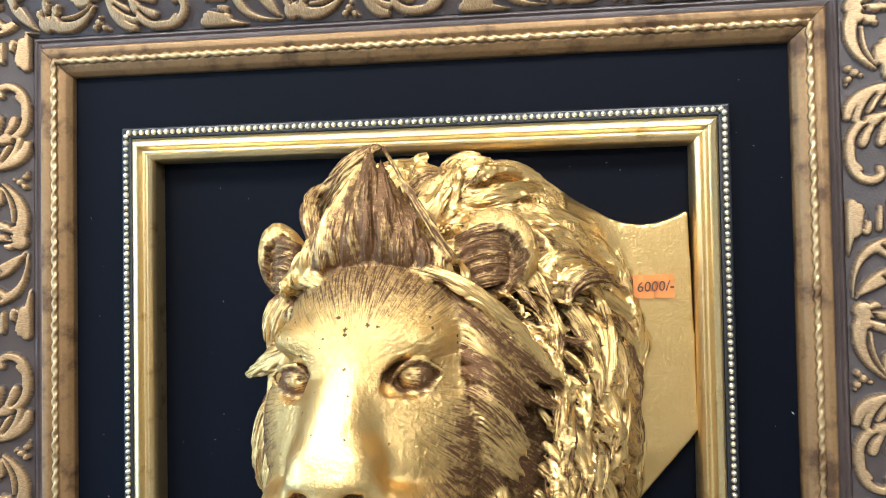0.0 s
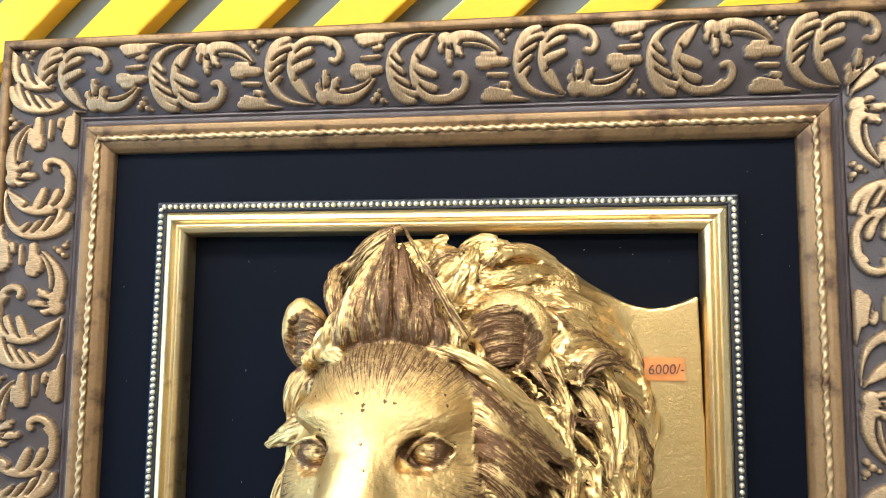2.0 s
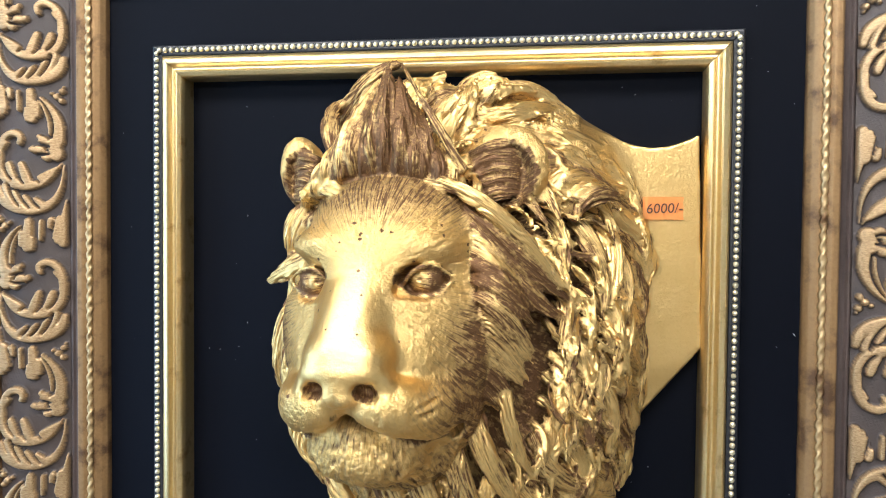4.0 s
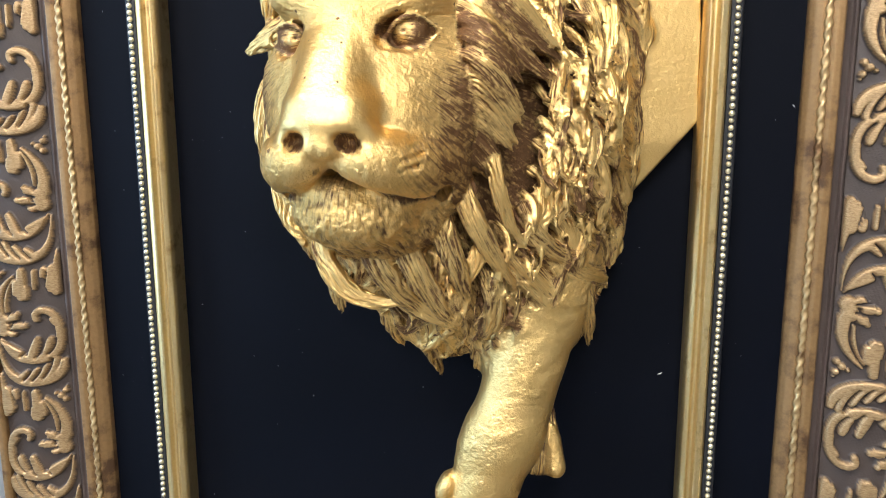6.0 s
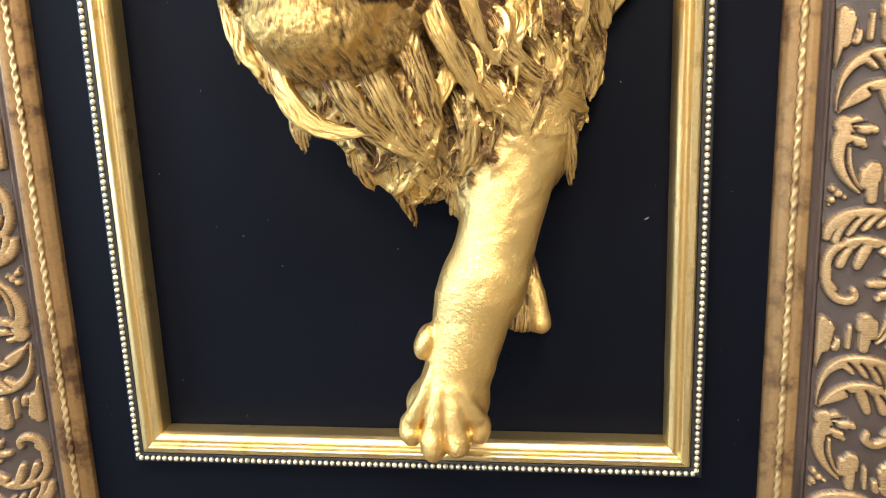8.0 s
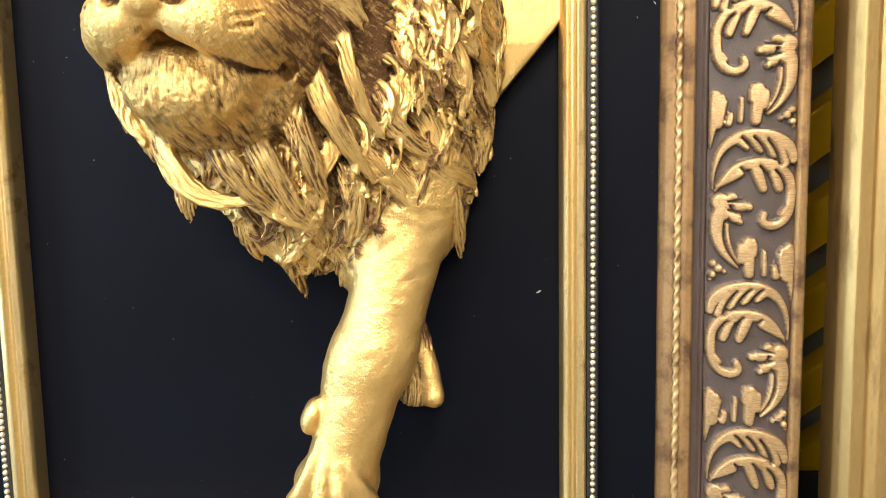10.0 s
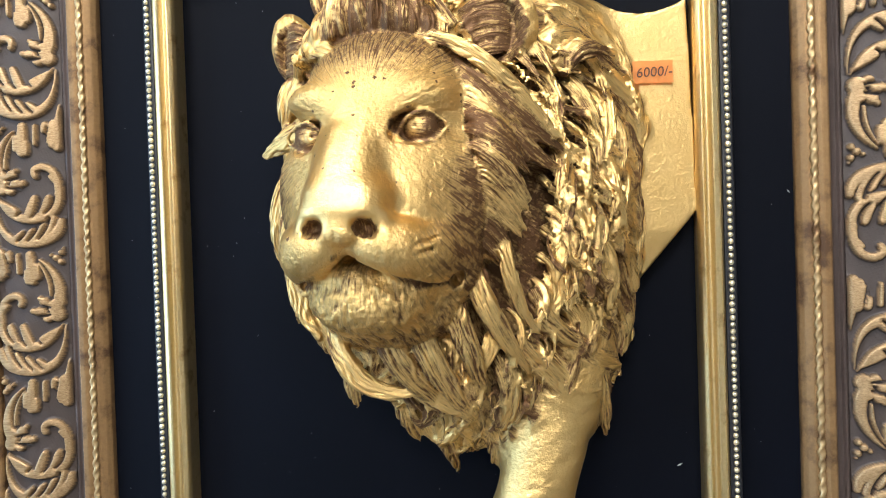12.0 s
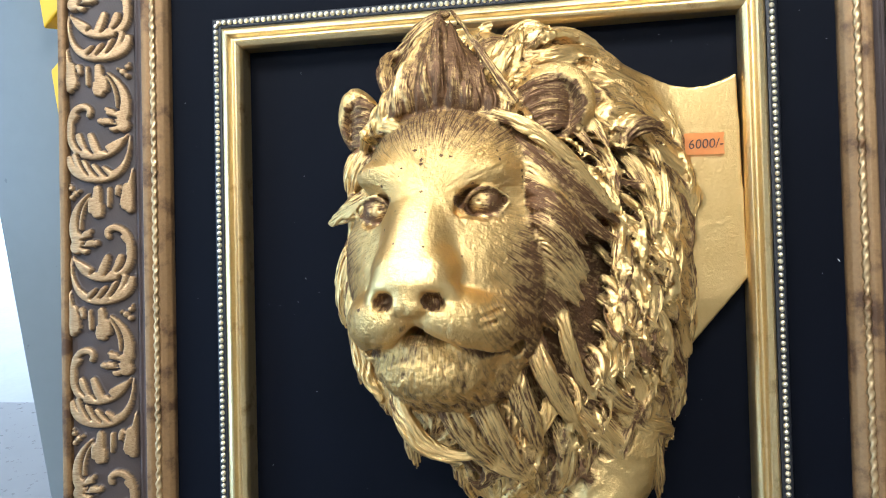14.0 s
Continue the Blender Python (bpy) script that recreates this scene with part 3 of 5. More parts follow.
def lock(pts, r0, r1, rt=0.002, k=0.004, strands=5, depth=0.12, flat=0.75, wash_shade=0.0, n=8, cut=False, out=None):
    """A lock of hair along a curve: r0 thick at its root, r1 in its middle, rt at its tip, combed into strands."""
    if strands and 0.005 < r1 < 0.02:
        wide = 1.3 if r1 < 0.0125 else 1.12
        r0, r1, flat, depth = r0 * min(wide, 1.2), r1 * wide, min(0.55, flat * 0.85), depth * 0.55
    c = bezier(pts, n)
    rmax = max(r0, r1, rt)
    sl, X, Y, Z = block(c.min(0) - rmax - 0.004 - max(k, 0.004), c.max(0) + rmax + 0.004 + max(k, 0.004))
    best = None
    groove_wash_shade = 0.0
    up = np.array(out if out is not None else (0.25, -1.0, 0.1))
    for i in range(n):
        a, b = c[i], c[i + 1]
        ab = b - a
        L = ab @ ab + 1e-12
        px, py, pz = X - a[0], Y - a[1], Z - a[2]
        h = np.clip((px * ab[0] + py * ab[1] + pz * ab[2]) / L, 0, 1)
        t = (i + h) / n
        r = r0 * (1 - t) ** 2 + r1 * 2 * t * (1 - t) + rt * t ** 2
        qx, qy, qz = px - h * ab[0], py - h * ab[1], pz - h * ab[2]
        sv = np.cross(ab / math.sqrt(L), up)
        sv /= np.linalg.norm(sv) + 1e-9
        s = qx * sv[0] + qy * sv[1] + qz * sv[2]
        rest = np.maximum(qx * qx + qy * qy + qz * qz - s * s, 0)
        d = (np.sqrt(s * s + rest / flat ** 2) - r) * flat
        g = 0.0
        if strands:
            g = 1 - np.abs(np.cos((s / np.maximum(r, 1e-4)) * strands * 0.62 + 2 * t))
            d = d + depth * r * g * np.clip(1.1 - t * 0.4, 0, 1)
            # wash in the grooves, plus shade painted along lock edges and at roots
            edge = np.clip((np.abs(s) / np.maximum(r, 1e-4) - 0.5) / 0.45, 0, 1)
            g = g ** 3 * 0.3 + 0.45 * edge ** 2 + 0.4 * np.clip(1 - 3 * t, 0, 1)
        if best is None:
            best, groove_wash_shade = d, g + 0 * d
        else:
            groove_wash_shade, best = np.where(d < best, g, groove_wash_shade), np.minimum(best, d)
    if cut:
        carve(sl, best.astype(np.float32), k)
    elif strands:
        LOCKS.append((c, up))
        blend(sl, best.astype(np.float32), k, np.clip(wash_shade + groove_wash_shade, 0, 1), len(LOCKS) - 1)
    else:
        blend(sl, best.astype(np.float32), k, wash_shade)


def mid(y):
    """The face's midline drifts to one side as it comes forward."""
    return -0.030 + (y + 0.205) * 0.15


MC, MR = (0.03, 0.0, 0.735), (0.165, 0.105, 0.24)


def mane_y(x, z):
    return -MR[1] * math.sqrt(max(0.0, 1 - ((x - MC[0]) / MR[0]) ** 2 - ((z - MC[2]) / MR[2]) ** 2))


# body behind and bulk of the mane
sl, X, Y, Z = block((0.05, -0.03, 0.60), (0.268, 0.034, 0.95))
edge_r = 0.2535 - 0.006 * np.clip((Z - 0.72) / 0.2, 0, 1)
cut_low = (0.719 - Z) * 0.65 + (X - 0.2545) * 0.76
cut_top = Z - (0.914 - 0.012 * np.sin(np.clip((0.252 - X) / 0.085, 0, 1) * math.pi) + (X - 0.25) * 0.05)
front_y = 0.006 - 0.012 * np.clip((0.25 - X) / 0.1, 0, 1) + 0.008 * np.clip((Z - 0.70) / -0.08, 0, 1)
d = np.maximum.reduce(np.broadcast_arrays(X - edge_r, cut_low, cut_top, front_y - Y, Y - 0.03))
blend(sl, d.astype(np.float32), 0.004, 0.05)
# brown bulk shows between the locks as wash and painted shade
ellipsoid((0.03, 0.005, 0.745), (0.148, 0.088, 0.210), 0.01, wash_shade=0.9)
ellipsoid((0.075, 0.010, 0.845), (0.105, 0.072, 0.108), 0.02, wash_shade=0.3)
ellipsoid((0.075, 0.0, 0.60), (0.09, 0.07, 0.10), 0.02, wash_shade=0.6)
ellipsoid((-0.03, -0.02, 0.66), (0.085, 0.075, 0.09), 0.02, wash_shade=0.5)

# mane, layer over layer, outer rows first
rnd = random.Random(5)


def flow(x, z):
    """Which way the hair is combed at a place of the mane."""
    rx, rz = x + 0.012, z - 0.775
    n = math.hypot(rx, rz) + 1e-6
    up = max(0.0, rz / n)
    fall = 1.35 * (1 - up) ** 0.5 + 0.35 * up * (1 if rx > 0 else 0.2)
    vx, vz = rx / n, rz / n - fall
    if rx < 0 and rz < 0:
        vx *= 0.6
    m = math.hypot(vx, vz) + 1e-6
    return vx / m, vz / m


OUT_ANGLE = (-59, -43, -24, 0, 50, 81, 101, 119, 130, 166, 195, 221, 246, 261, 269, 285, 301, 317, 336, 360)
OUT_REACH = (0.250, 0.212, 0.184, 0.166, 0.219, 0.232, 0.228, 0.208, 0.196, 0.148, 0.145, 0.146, 0.176, 0.205, 0.235, 0.235, 0.250, 0.212, 0.184, 0.168)


def reach(a):
    """How far the mane spreads from its middle, by angle."""
    return float(np.interp(math.degrees(a) % 360, OUT_ANGLE, OUT_REACH))


def mane_lock(x, z, length, r, lift, wash_shade):
    pts = []
    px, pz = x, z
    outer = math.hypot(x - MC[0], z - MC[2]) > 0.8 * reach(math.atan2(z - MC[2], x - MC[0]))
    sway = rnd.choice((-1, 1, 1)) * rnd.uniform(0.1, 0.9) * (0.45 if outer else 1.0)
    for j in range(4):
        far = math.hypot(px - MC[0], pz - MC[2])
        most = reach(math.atan2(pz - MC[2], px - MC[0])) - 0.004
        if far > most:
            px, pz = MC[0] + (px - MC[0]) * most / far, MC[2] + (pz - MC[2]) * most / far
        y = mane_y(px, pz) - lift + (0.013, -0.002, -0.010, -0.013)[j] * (0.6 if outer else 1.0)
        pts.append((px, min(y, 0.004), pz))
        fx, fz = flow(px, pz)
        bend = (sway, -1.1 * sway, -1.6 * sway, 0)[j] + rnd.uniform(-0.2, 0.2)
        fx, fz = fx - fz * bend, fz + fx * bend
        px, pz = px + fx * length / 3, pz + fz * length / 3
    lock(pts, r * 0.85, r * 1.1, 0.0006, 0.002, rnd.choice((2, 3, 3, 4)), rnd.uniform(0.3, 0.5), 0.5, wash_shade, n=9)


for ring_f, count, length, r in ((0.98, 46, 0.055, 0.0085), (0.91, 44, 0.070, 0.0100), (0.84, 40, 0.076, 0.0110), (0.76, 34, 0.068, 0.0115), (0.68, 30, 0.070, 0.0115), (0.60, 30, 0.066, 0.0085), (0.52, 28, 0.058, 0.0078)):
    for k in range(count):
        a = 2 * math.pi * (k + rnd.uniform(-0.3, 0.3)) / count
        x = MC[0] + reach(a) * (ring_f - 0.02) * math.cos(a)
        z = MC[2] + reach(a) * (ring_f - 0.02) * math.sin(a) + (0.012 if math.sin(a) < 0.3 else -0.004)
        if z > 0.93 and x < 0.0:
            continue
        mane_lock(x, z, length * rnd.uniform(0.75, 1.15), r * rnd.uniform(0.6, 1.3), rnd.uniform(-0.006, 0.008), rnd.choice((0.0, 0.0, 0.05, 0.15, 0.3, 0.6)))

# thin wisps over the locks
for k in range(230):
    a = rnd.uniform(-2.5, 2.3)
    far = reach(a) * rnd.uniform(0.50, 0.93)
    x, z = MC[0] + far * math.cos(a), MC[2] + far * math.sin(a)
    mane_lock(x, z, rnd.uniform(0.035, 0.065), rnd.uniform(0.0030, 0.0044), rnd.uniform(0.003, 0.010), rnd.choice((0.0, 0.0, 0.1, 0.4)))

# crown: hair swept back over the top
for j in range(15):
    k = j * 0.6 + rnd.uniform(-0.2, 0.2)
    x0 = -0.01 + 0.016 * k
    z0 = 0.958 - 0.0042 * k - 0.0004 * k * k
    lock(((x0 - 0.02, -0.055, z0 - 0.03), (x0 - 0.005, -0.060, z0 + 0.002), (x0 + 0.03, -0.030, z0 + 0.002 - 0.002 * k), (x0 + 0.055, -0.008, z0 - 0.030 - 0.003 * k)), 0.007, 0.0115, 0.0015, 0.002, 3, 0.4, 0.7, rnd.choice((0.0, 0.1, 0.35, 0.6)))
    lock(((x0 + 0.01, -0.075, z0 - 0.06), (x0 + 0.03, -0.080, z0 - 0.03), (x0 + 0.055, -0.050, z0 - 0.045)), 0.006, 0.0095, 0.0015, 0.002, 3, 0.4, 0.7, rnd.choice((0.0, 0.1, 0.35, 0.6)))

# face: skull, brow, cheeks, bridge, muzzle, chin
ellipsoid((mid(-0.06), -0.055, 0.790), (0.086, 0.098, 0.084), 0.012, wash_shade=0.25)
ellipsoid((mid(-0.09), -0.082, 0.828), (0.068, 0.070, 0.046), 0.020, wash_shade=0.5)
for sgn in (-1, 1):
    m = mid(-0.10)
    ellipsoid((m + sgn * 0.050, -0.095, 0.735), (0.042, 0.048, 0.060), 0.018, wash_shade=0.2)
    ellipsoid((mid(-0.14) + sgn * 0.036, -0.130, 0.812), (0.030, 0.030, 0.016), 0.016, turn=-sgn * 4, wash_shade=0.0)
    ellipsoid((mid(-0.14) + sgn * 0.050, -0.112, 0.758), (0.026, 0.030, 0.018), 0.014, turn=-sgn * 20, wash_shade=0.0)
lock(((mid(-0.12), -0.122, 0.822), (mid(-0.16), -0.160, 0.785), (mid(-0.195), -0.186, 0.730)), 0.025, 0.026, 0.028, 0.026, 0, 0, 0.85)
for sgn in (-1, 1):
    ellipsoid((mid(-0.15) + sgn * 0.030, -0.142, 0.720), (0.027, 0.034, 0.026), 0.018, turn=-sgn * 20)
    ellipsoid((mid(-0.14) + sgn * 0.025, -0.132, 0.752), (0.026, 0.030, 0.036), 0.028, turn=-sgn * 12)
    ellipsoid((mid(-0.13) + sgn * 0.033, -0.108, 0.742), (0.036, 0.036, 0.042), 0.022, turn=-sgn * 15)
for sgn in (-1, 1):
    ellipsoid((mid(-0.18) + sgn * 0.013, -0.182, 0.729), (0.020, 0.026, 0.018), 0.010)
for sgn in (-1, 1):
    lock(((mid(-0.18) + sgn * 0.014, -0.187, 0.700), (mid(-0.17) + sgn * 0.040, -0.196, 0.692), (mid(-0.12) + sgn * 0.058, -0.116, 0.688)), 0.0165, 0.0265, 0.022, 0.006, 0, 0, 0.95, 0.12)
    ellipsoid((mid(-0.14) + sgn * 0.036, -0.140, 0.685), (0.028, 0.036, 0.027), 0.012, turn=sgn * 12, wash_shade=0.15)
    ellipsoid((mid(-0.11) + sgn * 0.050, -0.098, 0.675), (0.028, 0.038, 0.034), 0.014, wash_shade=0.45)
ellipsoid((mid(-0.15), -0.138, 0.653), (0.049, 0.046, 0.031), 0.008, wash_shade=0.4)
ellipsoid((mid(-0.18), -0.160, 0.668), (0.022, 0.022, 0.014), 0.005, wash_shade=0.5)
ellipsoid((mid(-0.11), -0.100, 0.642), (0.060, 0.045, 0.034), 0.012, wash_shade=0.6)
for sgn in (-1, 1):
    ellipsoid((mid(-0.13) + sgn * 0.028, -0.122, 0.738), (0.026, 0.034, 0.040), 0.030, wash_shade=0.05)
    ellipsoid((mid(-0.12) + sgn * 0.038, -0.108, 0.712), (0.034, 0.040, 0.034), 0.020, wash_shade=0.15)
    ellipsoid((mid(-0.07) + sgn * 0.062, -0.066, 0.745), (0.030, 0.045, 0.062), 0.016, wash_shade=0.55)
# nose leather, wings and nostrils
ellipsoid((mid(-0.20) + 0.002, -0.197, 0.720), (0.032, 0.017, 0.013), 0.006)
ellipsoid((mid(-0.20) + 0.001, -0.203, 0.708), (0.016, 0.011, 0.012), 0.005)
for sgn in (-1, 1):
    ellipsoid((mid(-0.195) + 0.002 + sgn * 0.026, -0.191, 0.712), (0.011, 0.013, 0.012), 0.004)
    ellipsoid((mid(-0.205) + 0.002 + sgn * 0.0200, -0.209, 0.7075), (0.0098, 0.014, 0.0068), 0.003, turn=-sgn * 28, cut=True)
lock(((mid(-0.2), -0.213, 0.702), (mid(-0.2), -0.208, 0.695), (mid(-0.2) - 0.002, -0.202, 0.684)), 0.0020, 0.0024, 0.003, 0.003, 0, 0, 1.0, cut=True)
# mouth line and the pad creases
for sgn in (-1, 1):
    m = mid(-0.17)
    lock(((mid(-0.2) - 0.002, -0.200, 0.684), (m + sgn * 0.014, -0.206, 0.668), (m + sgn * 0.040, -0.186, 0.660), (mid(-0.13) + sgn * 0.062, -0.126, 0.669)), 0.0034, 0.0040, 0.0020, 0.003, 0, 0, 1.0, cut=True, n=12)
    ellipsoid((mid(-0.125) + sgn * 0.064, -0.130, 0.667), (0.0065, 0.012, 0.009), 0.003, cut=True)
    lock(((mid(-0.125) + sgn * 0.066, -0.120, 0.679), (mid(-0.125) + sgn * 0.080, -0.122, 0.667), (mid(-0.125) + sgn * 0.062, -0.126, 0.656)), 0.002, 0.0034, 0.002, 0.002, 0, 0, 1.0)
    for j in range(3):
        z = 0.698 - 0.0068 * j
        lock(((m + sgn * 0.018, -0.213, z - 0.001), (m + sgn * 0.040, -0.224, z - 0.004), (m + sgn * 0.062, -0.172, z + 0.008)), 0.0012, 0.0030, 0.0015, 0.003, 0, 0, 1.0, cut=True)
    # eye: socket, ball, iris, lids
    ex = (-0.066, 0.0235)[(sgn + 1) // 2]
    ey = -0.138 if sgn < 0 else -0.1425
    ez = 0.781 if sgn < 0 else 0.785
    ellipsoid((ex, ey - 0.016, ez), (0.0205, 0.016, 0.0145), 0.004, turn=sgn * 4, cut=True)
    # socket browned: wash together with painted shade from the brow
    sl, X, Y, Z = block((ex - 0.022, ey - 0.03, ez - 0.016), (ex + 0.022, ey + 0.02, ez + 0.014))
    WASH_SHADE[sl] = np.maximum(WASH_SHADE[sl], 0.8 * (np.hypot((X - ex) / 0.0205, (Z - ez + 0.001) / 0.0125) + 0 * Y < 1))
    ellipsoid((ex - sgn * 0.017, ey - 0.018, ez - 0.008), (0.004, 0.009, 0.006), 0.005, turn=sgn * 35, cut=True)
    ellipsoid((ex, ey - 0.0005, ez), (0.0140, 0.0125, 0.0125), 0.001, wash_shade=0.15)
    lock([(ex - sgn * 0.003 + 0.0052 * math.cos(a), ey - 0.0125, ez + 0.001 + 0.0052 * math.sin(a)) for a in (0, 2.1)], 0.0009, 0.0009, 0.0009, 0.001, 0, 0, 1, cut=True, n=2)
    for q in range(8):
        a, b = q * math.pi / 4, (q + 1) * math.pi / 4
        lock([(ex - sgn * 0.003 + 0.0065 * math.cos(t), ey - 0.0122, ez + 0.001 + 0.0065 * math.sin(t)) for t in (a, b)], 0.001, 0.001, 0.001, 0.001, 0, 0, 1, cut=True, n=1)
    ellipsoid((ex - sgn * 0.003, ey - 0.0128, ez + 0.001), (0.0018, 0.003, 0.0018), 0.001, cut=True)
    lock(((ex - sgn * 0.017, ey - 0.011, ez - 0.005), (ex - sgn * 0.002, ey - 0.019, ez + 0.024), (ex + sgn * 0.022, ey + 0.001, ez + 0.002)), 0.0018, 0.0026, 0.0018, 0.003, 0, 0, 1.0)
    lock(((ex - sgn * 0.016, ey - 0.010, ez - 0.008), (ex + sgn * 0.001, ey - 0.012, ez - 0.020), (ex + sgn * 0.021, ey + 0.001, ez + 0.000)), 0.0016, 0.0020, 0.0016, 0.003, 0, 0, 1.0)
    # iris ring in thinner wash, rest of the opening darkened as painted shade
    sl, X, Y, Z = block((ex - 0.024, ey - 0.03, ez - 0.018), (ex + 0.024, ey + 0.02, ez + 0.016))
    q = np.hypot((X - ex + sgn * 0.002) / 0.0200, (Z - ez) / 0.0122) + 0 * Y
    iris = np.hypot(X - ex + sgn * 0.003, Z - ez - 0.001) + 0 * Y
    WASH_SHADE[sl] = np.where(q < 1.0, np.where((iris < 0.0062) & (iris > 0.0022), 0.5, np.where(iris < 0.0098, 0.8, 1.0)), WASH_SHADE[sl])
# brown wash thinned over the cheeks, the top of the brow and the chin
sl, X, Y, Z = block((-0.14, -0.23, 0.610), (0.115, 0.0, 0.89))
off = np.abs(X - (-0.030 + (Y + 0.205) * 0.15))
tone = np.maximum.reduce(np.broadcast_arrays(0.85 * np.clip((off - 0.040) / 0.040, 0, 1) * np.clip((0.80 - Z) / 0.05, 0.35, 1), 0.75 * np.clip((Z - 0.803) / 0.045, 0, 1), 0.42 * np.clip((0.676 - Z) / 0.012, 0, 1), 0.35 * np.clip((Y + 0.125) / 0.05, 0, 1)))
WASH_SHADE[sl] = np.maximum(WASH_SHADE[sl], tone * np.clip((0.105 - off) / 0.02, 0, 1) * np.clip((0.885 - Z) / 0.02, 0, 1) * np.clip((Z - 0.612) / 0.015, 0, 1) * (LOCK[sl] < 0))
# nostril holes coloured dark, painted shade inside the recess
for sgn in (-1, 1):
    sl, X, Y, Z = block((mid(-0.2) + sgn * 0.019 - 0.013, -0.222, 0.697), (mid(-0.2) + sgn * 0.019 + 0.015, -0.19, 0.717))
    WASH_SHADE[sl] = np.maximum(WASH_SHADE[sl], 0.9 * (np.hypot((X - mid(-0.205) - 0.002 - sgn * 0.0190) / 0.0090, (Z - 0.7080) / 0.0070) + 0 * Y < 1))
# little curl of hair between the brows
lock(((0.000, -0.156, 0.806), (0.001, -0.163, 0.818), (-0.002, -0.150, 0.826)), 0.003, 0.005, 0.002, 0.002, 2, 0.3)

# ears, cupped, with hair inside
for c, r, turn, tilt, sgn in (((-0.103, -0.058, 0.871), (0.022, 0.015, 0.035), 14, 30, -1), ((0.080, -0.082, 0.876), (0.036, 0.018, 0.036), -20, -12, 1)):
    ellipsoid(c, r, 0.004, turn=turn, tilt=tilt, wash_shade=0.1)
    ellipsoid((c[0] - sgn * 0.002, c[1] - 0.014, c[2] - 0.007), (r[0] * 0.72, 0.012, r[2] * 0.72), 0.004, turn=turn, tilt=tilt, cut=True)
    sl, X, Y, Z = block((c[0] - r[0] * 0.8, c[1] - 0.03, c[2] - r[2]), (c[0] + r[0] * 0.8, c[1] + 0.03, c[2] + r[2] * 0.75))
    WASH_SHADE[sl] = np.maximum(WASH_SHADE[sl], 0.85 * (np.hypot((X - c[0]) / (r[0] * 0.76), (Z - c[2] + 0.006) / (r[2] * 0.78)) + 0 * Y < 1))
    for j in range(5):
        z0 = c[2] - r[2] * 0.75 + 0.010 * j
        lock(((c[0] - sgn * r[0] * 0.75, c[1] - 0.012, z0 - 0.004), (c[0] - sgn * r[0] * 0.1, c[1] - 0.020, z0 + 0.010), (c[0] + sgn * r[0] * 0.55, c[1] - 0.004, z0 + 0.004 - 0.002 * j)), 0.006, 0.007, 0.001, 0.002, 3, 0.35, 0.6, 0.7)

# forelock: a dark peak of hair standing over the brow
for layer in (0, 1, 2):
    for j in range(17):
        f = (j + rnd.uniform(-0.35, 0.35)) / 16
        arch = 1 - abs(2 * min(max(f, 0), 1) - 1) ** 1.6
        bx = -0.080 + 0.128 * f
        short = (0.0, 0.012, 0.034)[layer] + rnd.uniform(0, 0.018)
        tip = (-0.016 + (f - 0.5) * (0.050 + 0.03 * layer) + rnd.uniform(-0.006, 0.006), -0.076 - 0.018 * arch - 0.007 * layer + rnd.uniform(-0.006, 0.004), 0.910 + 0.058 * arch - short)
        root = (bx, -0.098 - 0.018 * arch, 0.846 + 0.014 * arch)
        belly = ((root[0] + tip[0]) / 2 + (f - 0.5) * 0.035 + rnd.uniform(-0.009, 0.009), -0.122 - 0.010 * arch - 0.005 * layer, (root[2] + tip[2]) / 2 - 0.002)
        lock((root, belly, tip), 0.004, rnd.uniform(0.0050, 0.0080), 0.0012, 0.002, rnd.choice((2, 3)), 0.4, 0.7, rnd.uniform(0.5, 0.95) if 0.15 < f < 0.85 else rnd.uniform(0.0, 0.3))
# short hair growing from the edge of the face
for j in range(15):
    f = j / 14
    a = radians(62 - 128 * f)
    px, pz = 0.006 + 0.064 * math.cos(a), 0.765 + 0.078 * math.sin(a)
    py = -0.122 + 0.020 * abs(math.sin(a))
    lock(((px - 0.012, py - 0.006, pz + 0.010), (px + 0.012, py - 0.014, pz + 0.004), (px + 0.036, py + 0.010, pz - 0.024 - rnd.uniform(0, 0.014))), 0.004, rnd.uniform(0.008, 0.012), 0.002, 0.003, rnd.choice((2, 3)), 0.3, 0.7, rnd.choice((0.2, 0.45, 0.65)))
for j in range(8):
    f = j / 7
    pz = 0.825 - 0.17 * f
    lock(((-0.086, -0.085, pz + 0.010), (-0.098, -0.088, pz), (-0.108, -0.066, pz - 0.030)), 0.004, 0.009, 0.002, 0.003, 2, 0.3, 0.7, 0.3)
lock(((-0.052, -0.125, 0.866), (-0.058, -0.128, 0.905), (-0.017, -0.082, 0.963)), 0.005, 0.006, 0.002, 0.002, 3, 0.4, 0.7, 0.25)
lock(((-0.010, -0.085, 0.964), (0.012, -0.120, 0.930), (0.048, -0.112, 0.872)), 0.003, 0.0045, 0.005, 0.002, 3, 0.4, 0.7, 0.45)
lock(((-0.016, -0.070, 0.966), (-0.050, -0.075, 0.955), (-0.080, -0.060, 0.900)), 0.005, 0.010, 0.006, 0.003, 4, 0.3, 0.7, 0.4)
lock(((-0.060, -0.100, 0.880), (-0.082, -0.085, 0.915), (-0.068, -0.070, 0.935)), 0.007, 0.011, 0.003, 0.003, 4, 0.3, 0.7, 0.5)

# locks that fall beside the face
lock(((0.020, -0.118, 0.862), (0.055, -0.128, 0.858), (0.088, -0.118, 0.835), (0.128, -0.098, 0.778)), 0.006, 0.009, 0.003, 0.002, 3, 0.35, 0.8, 0.0)
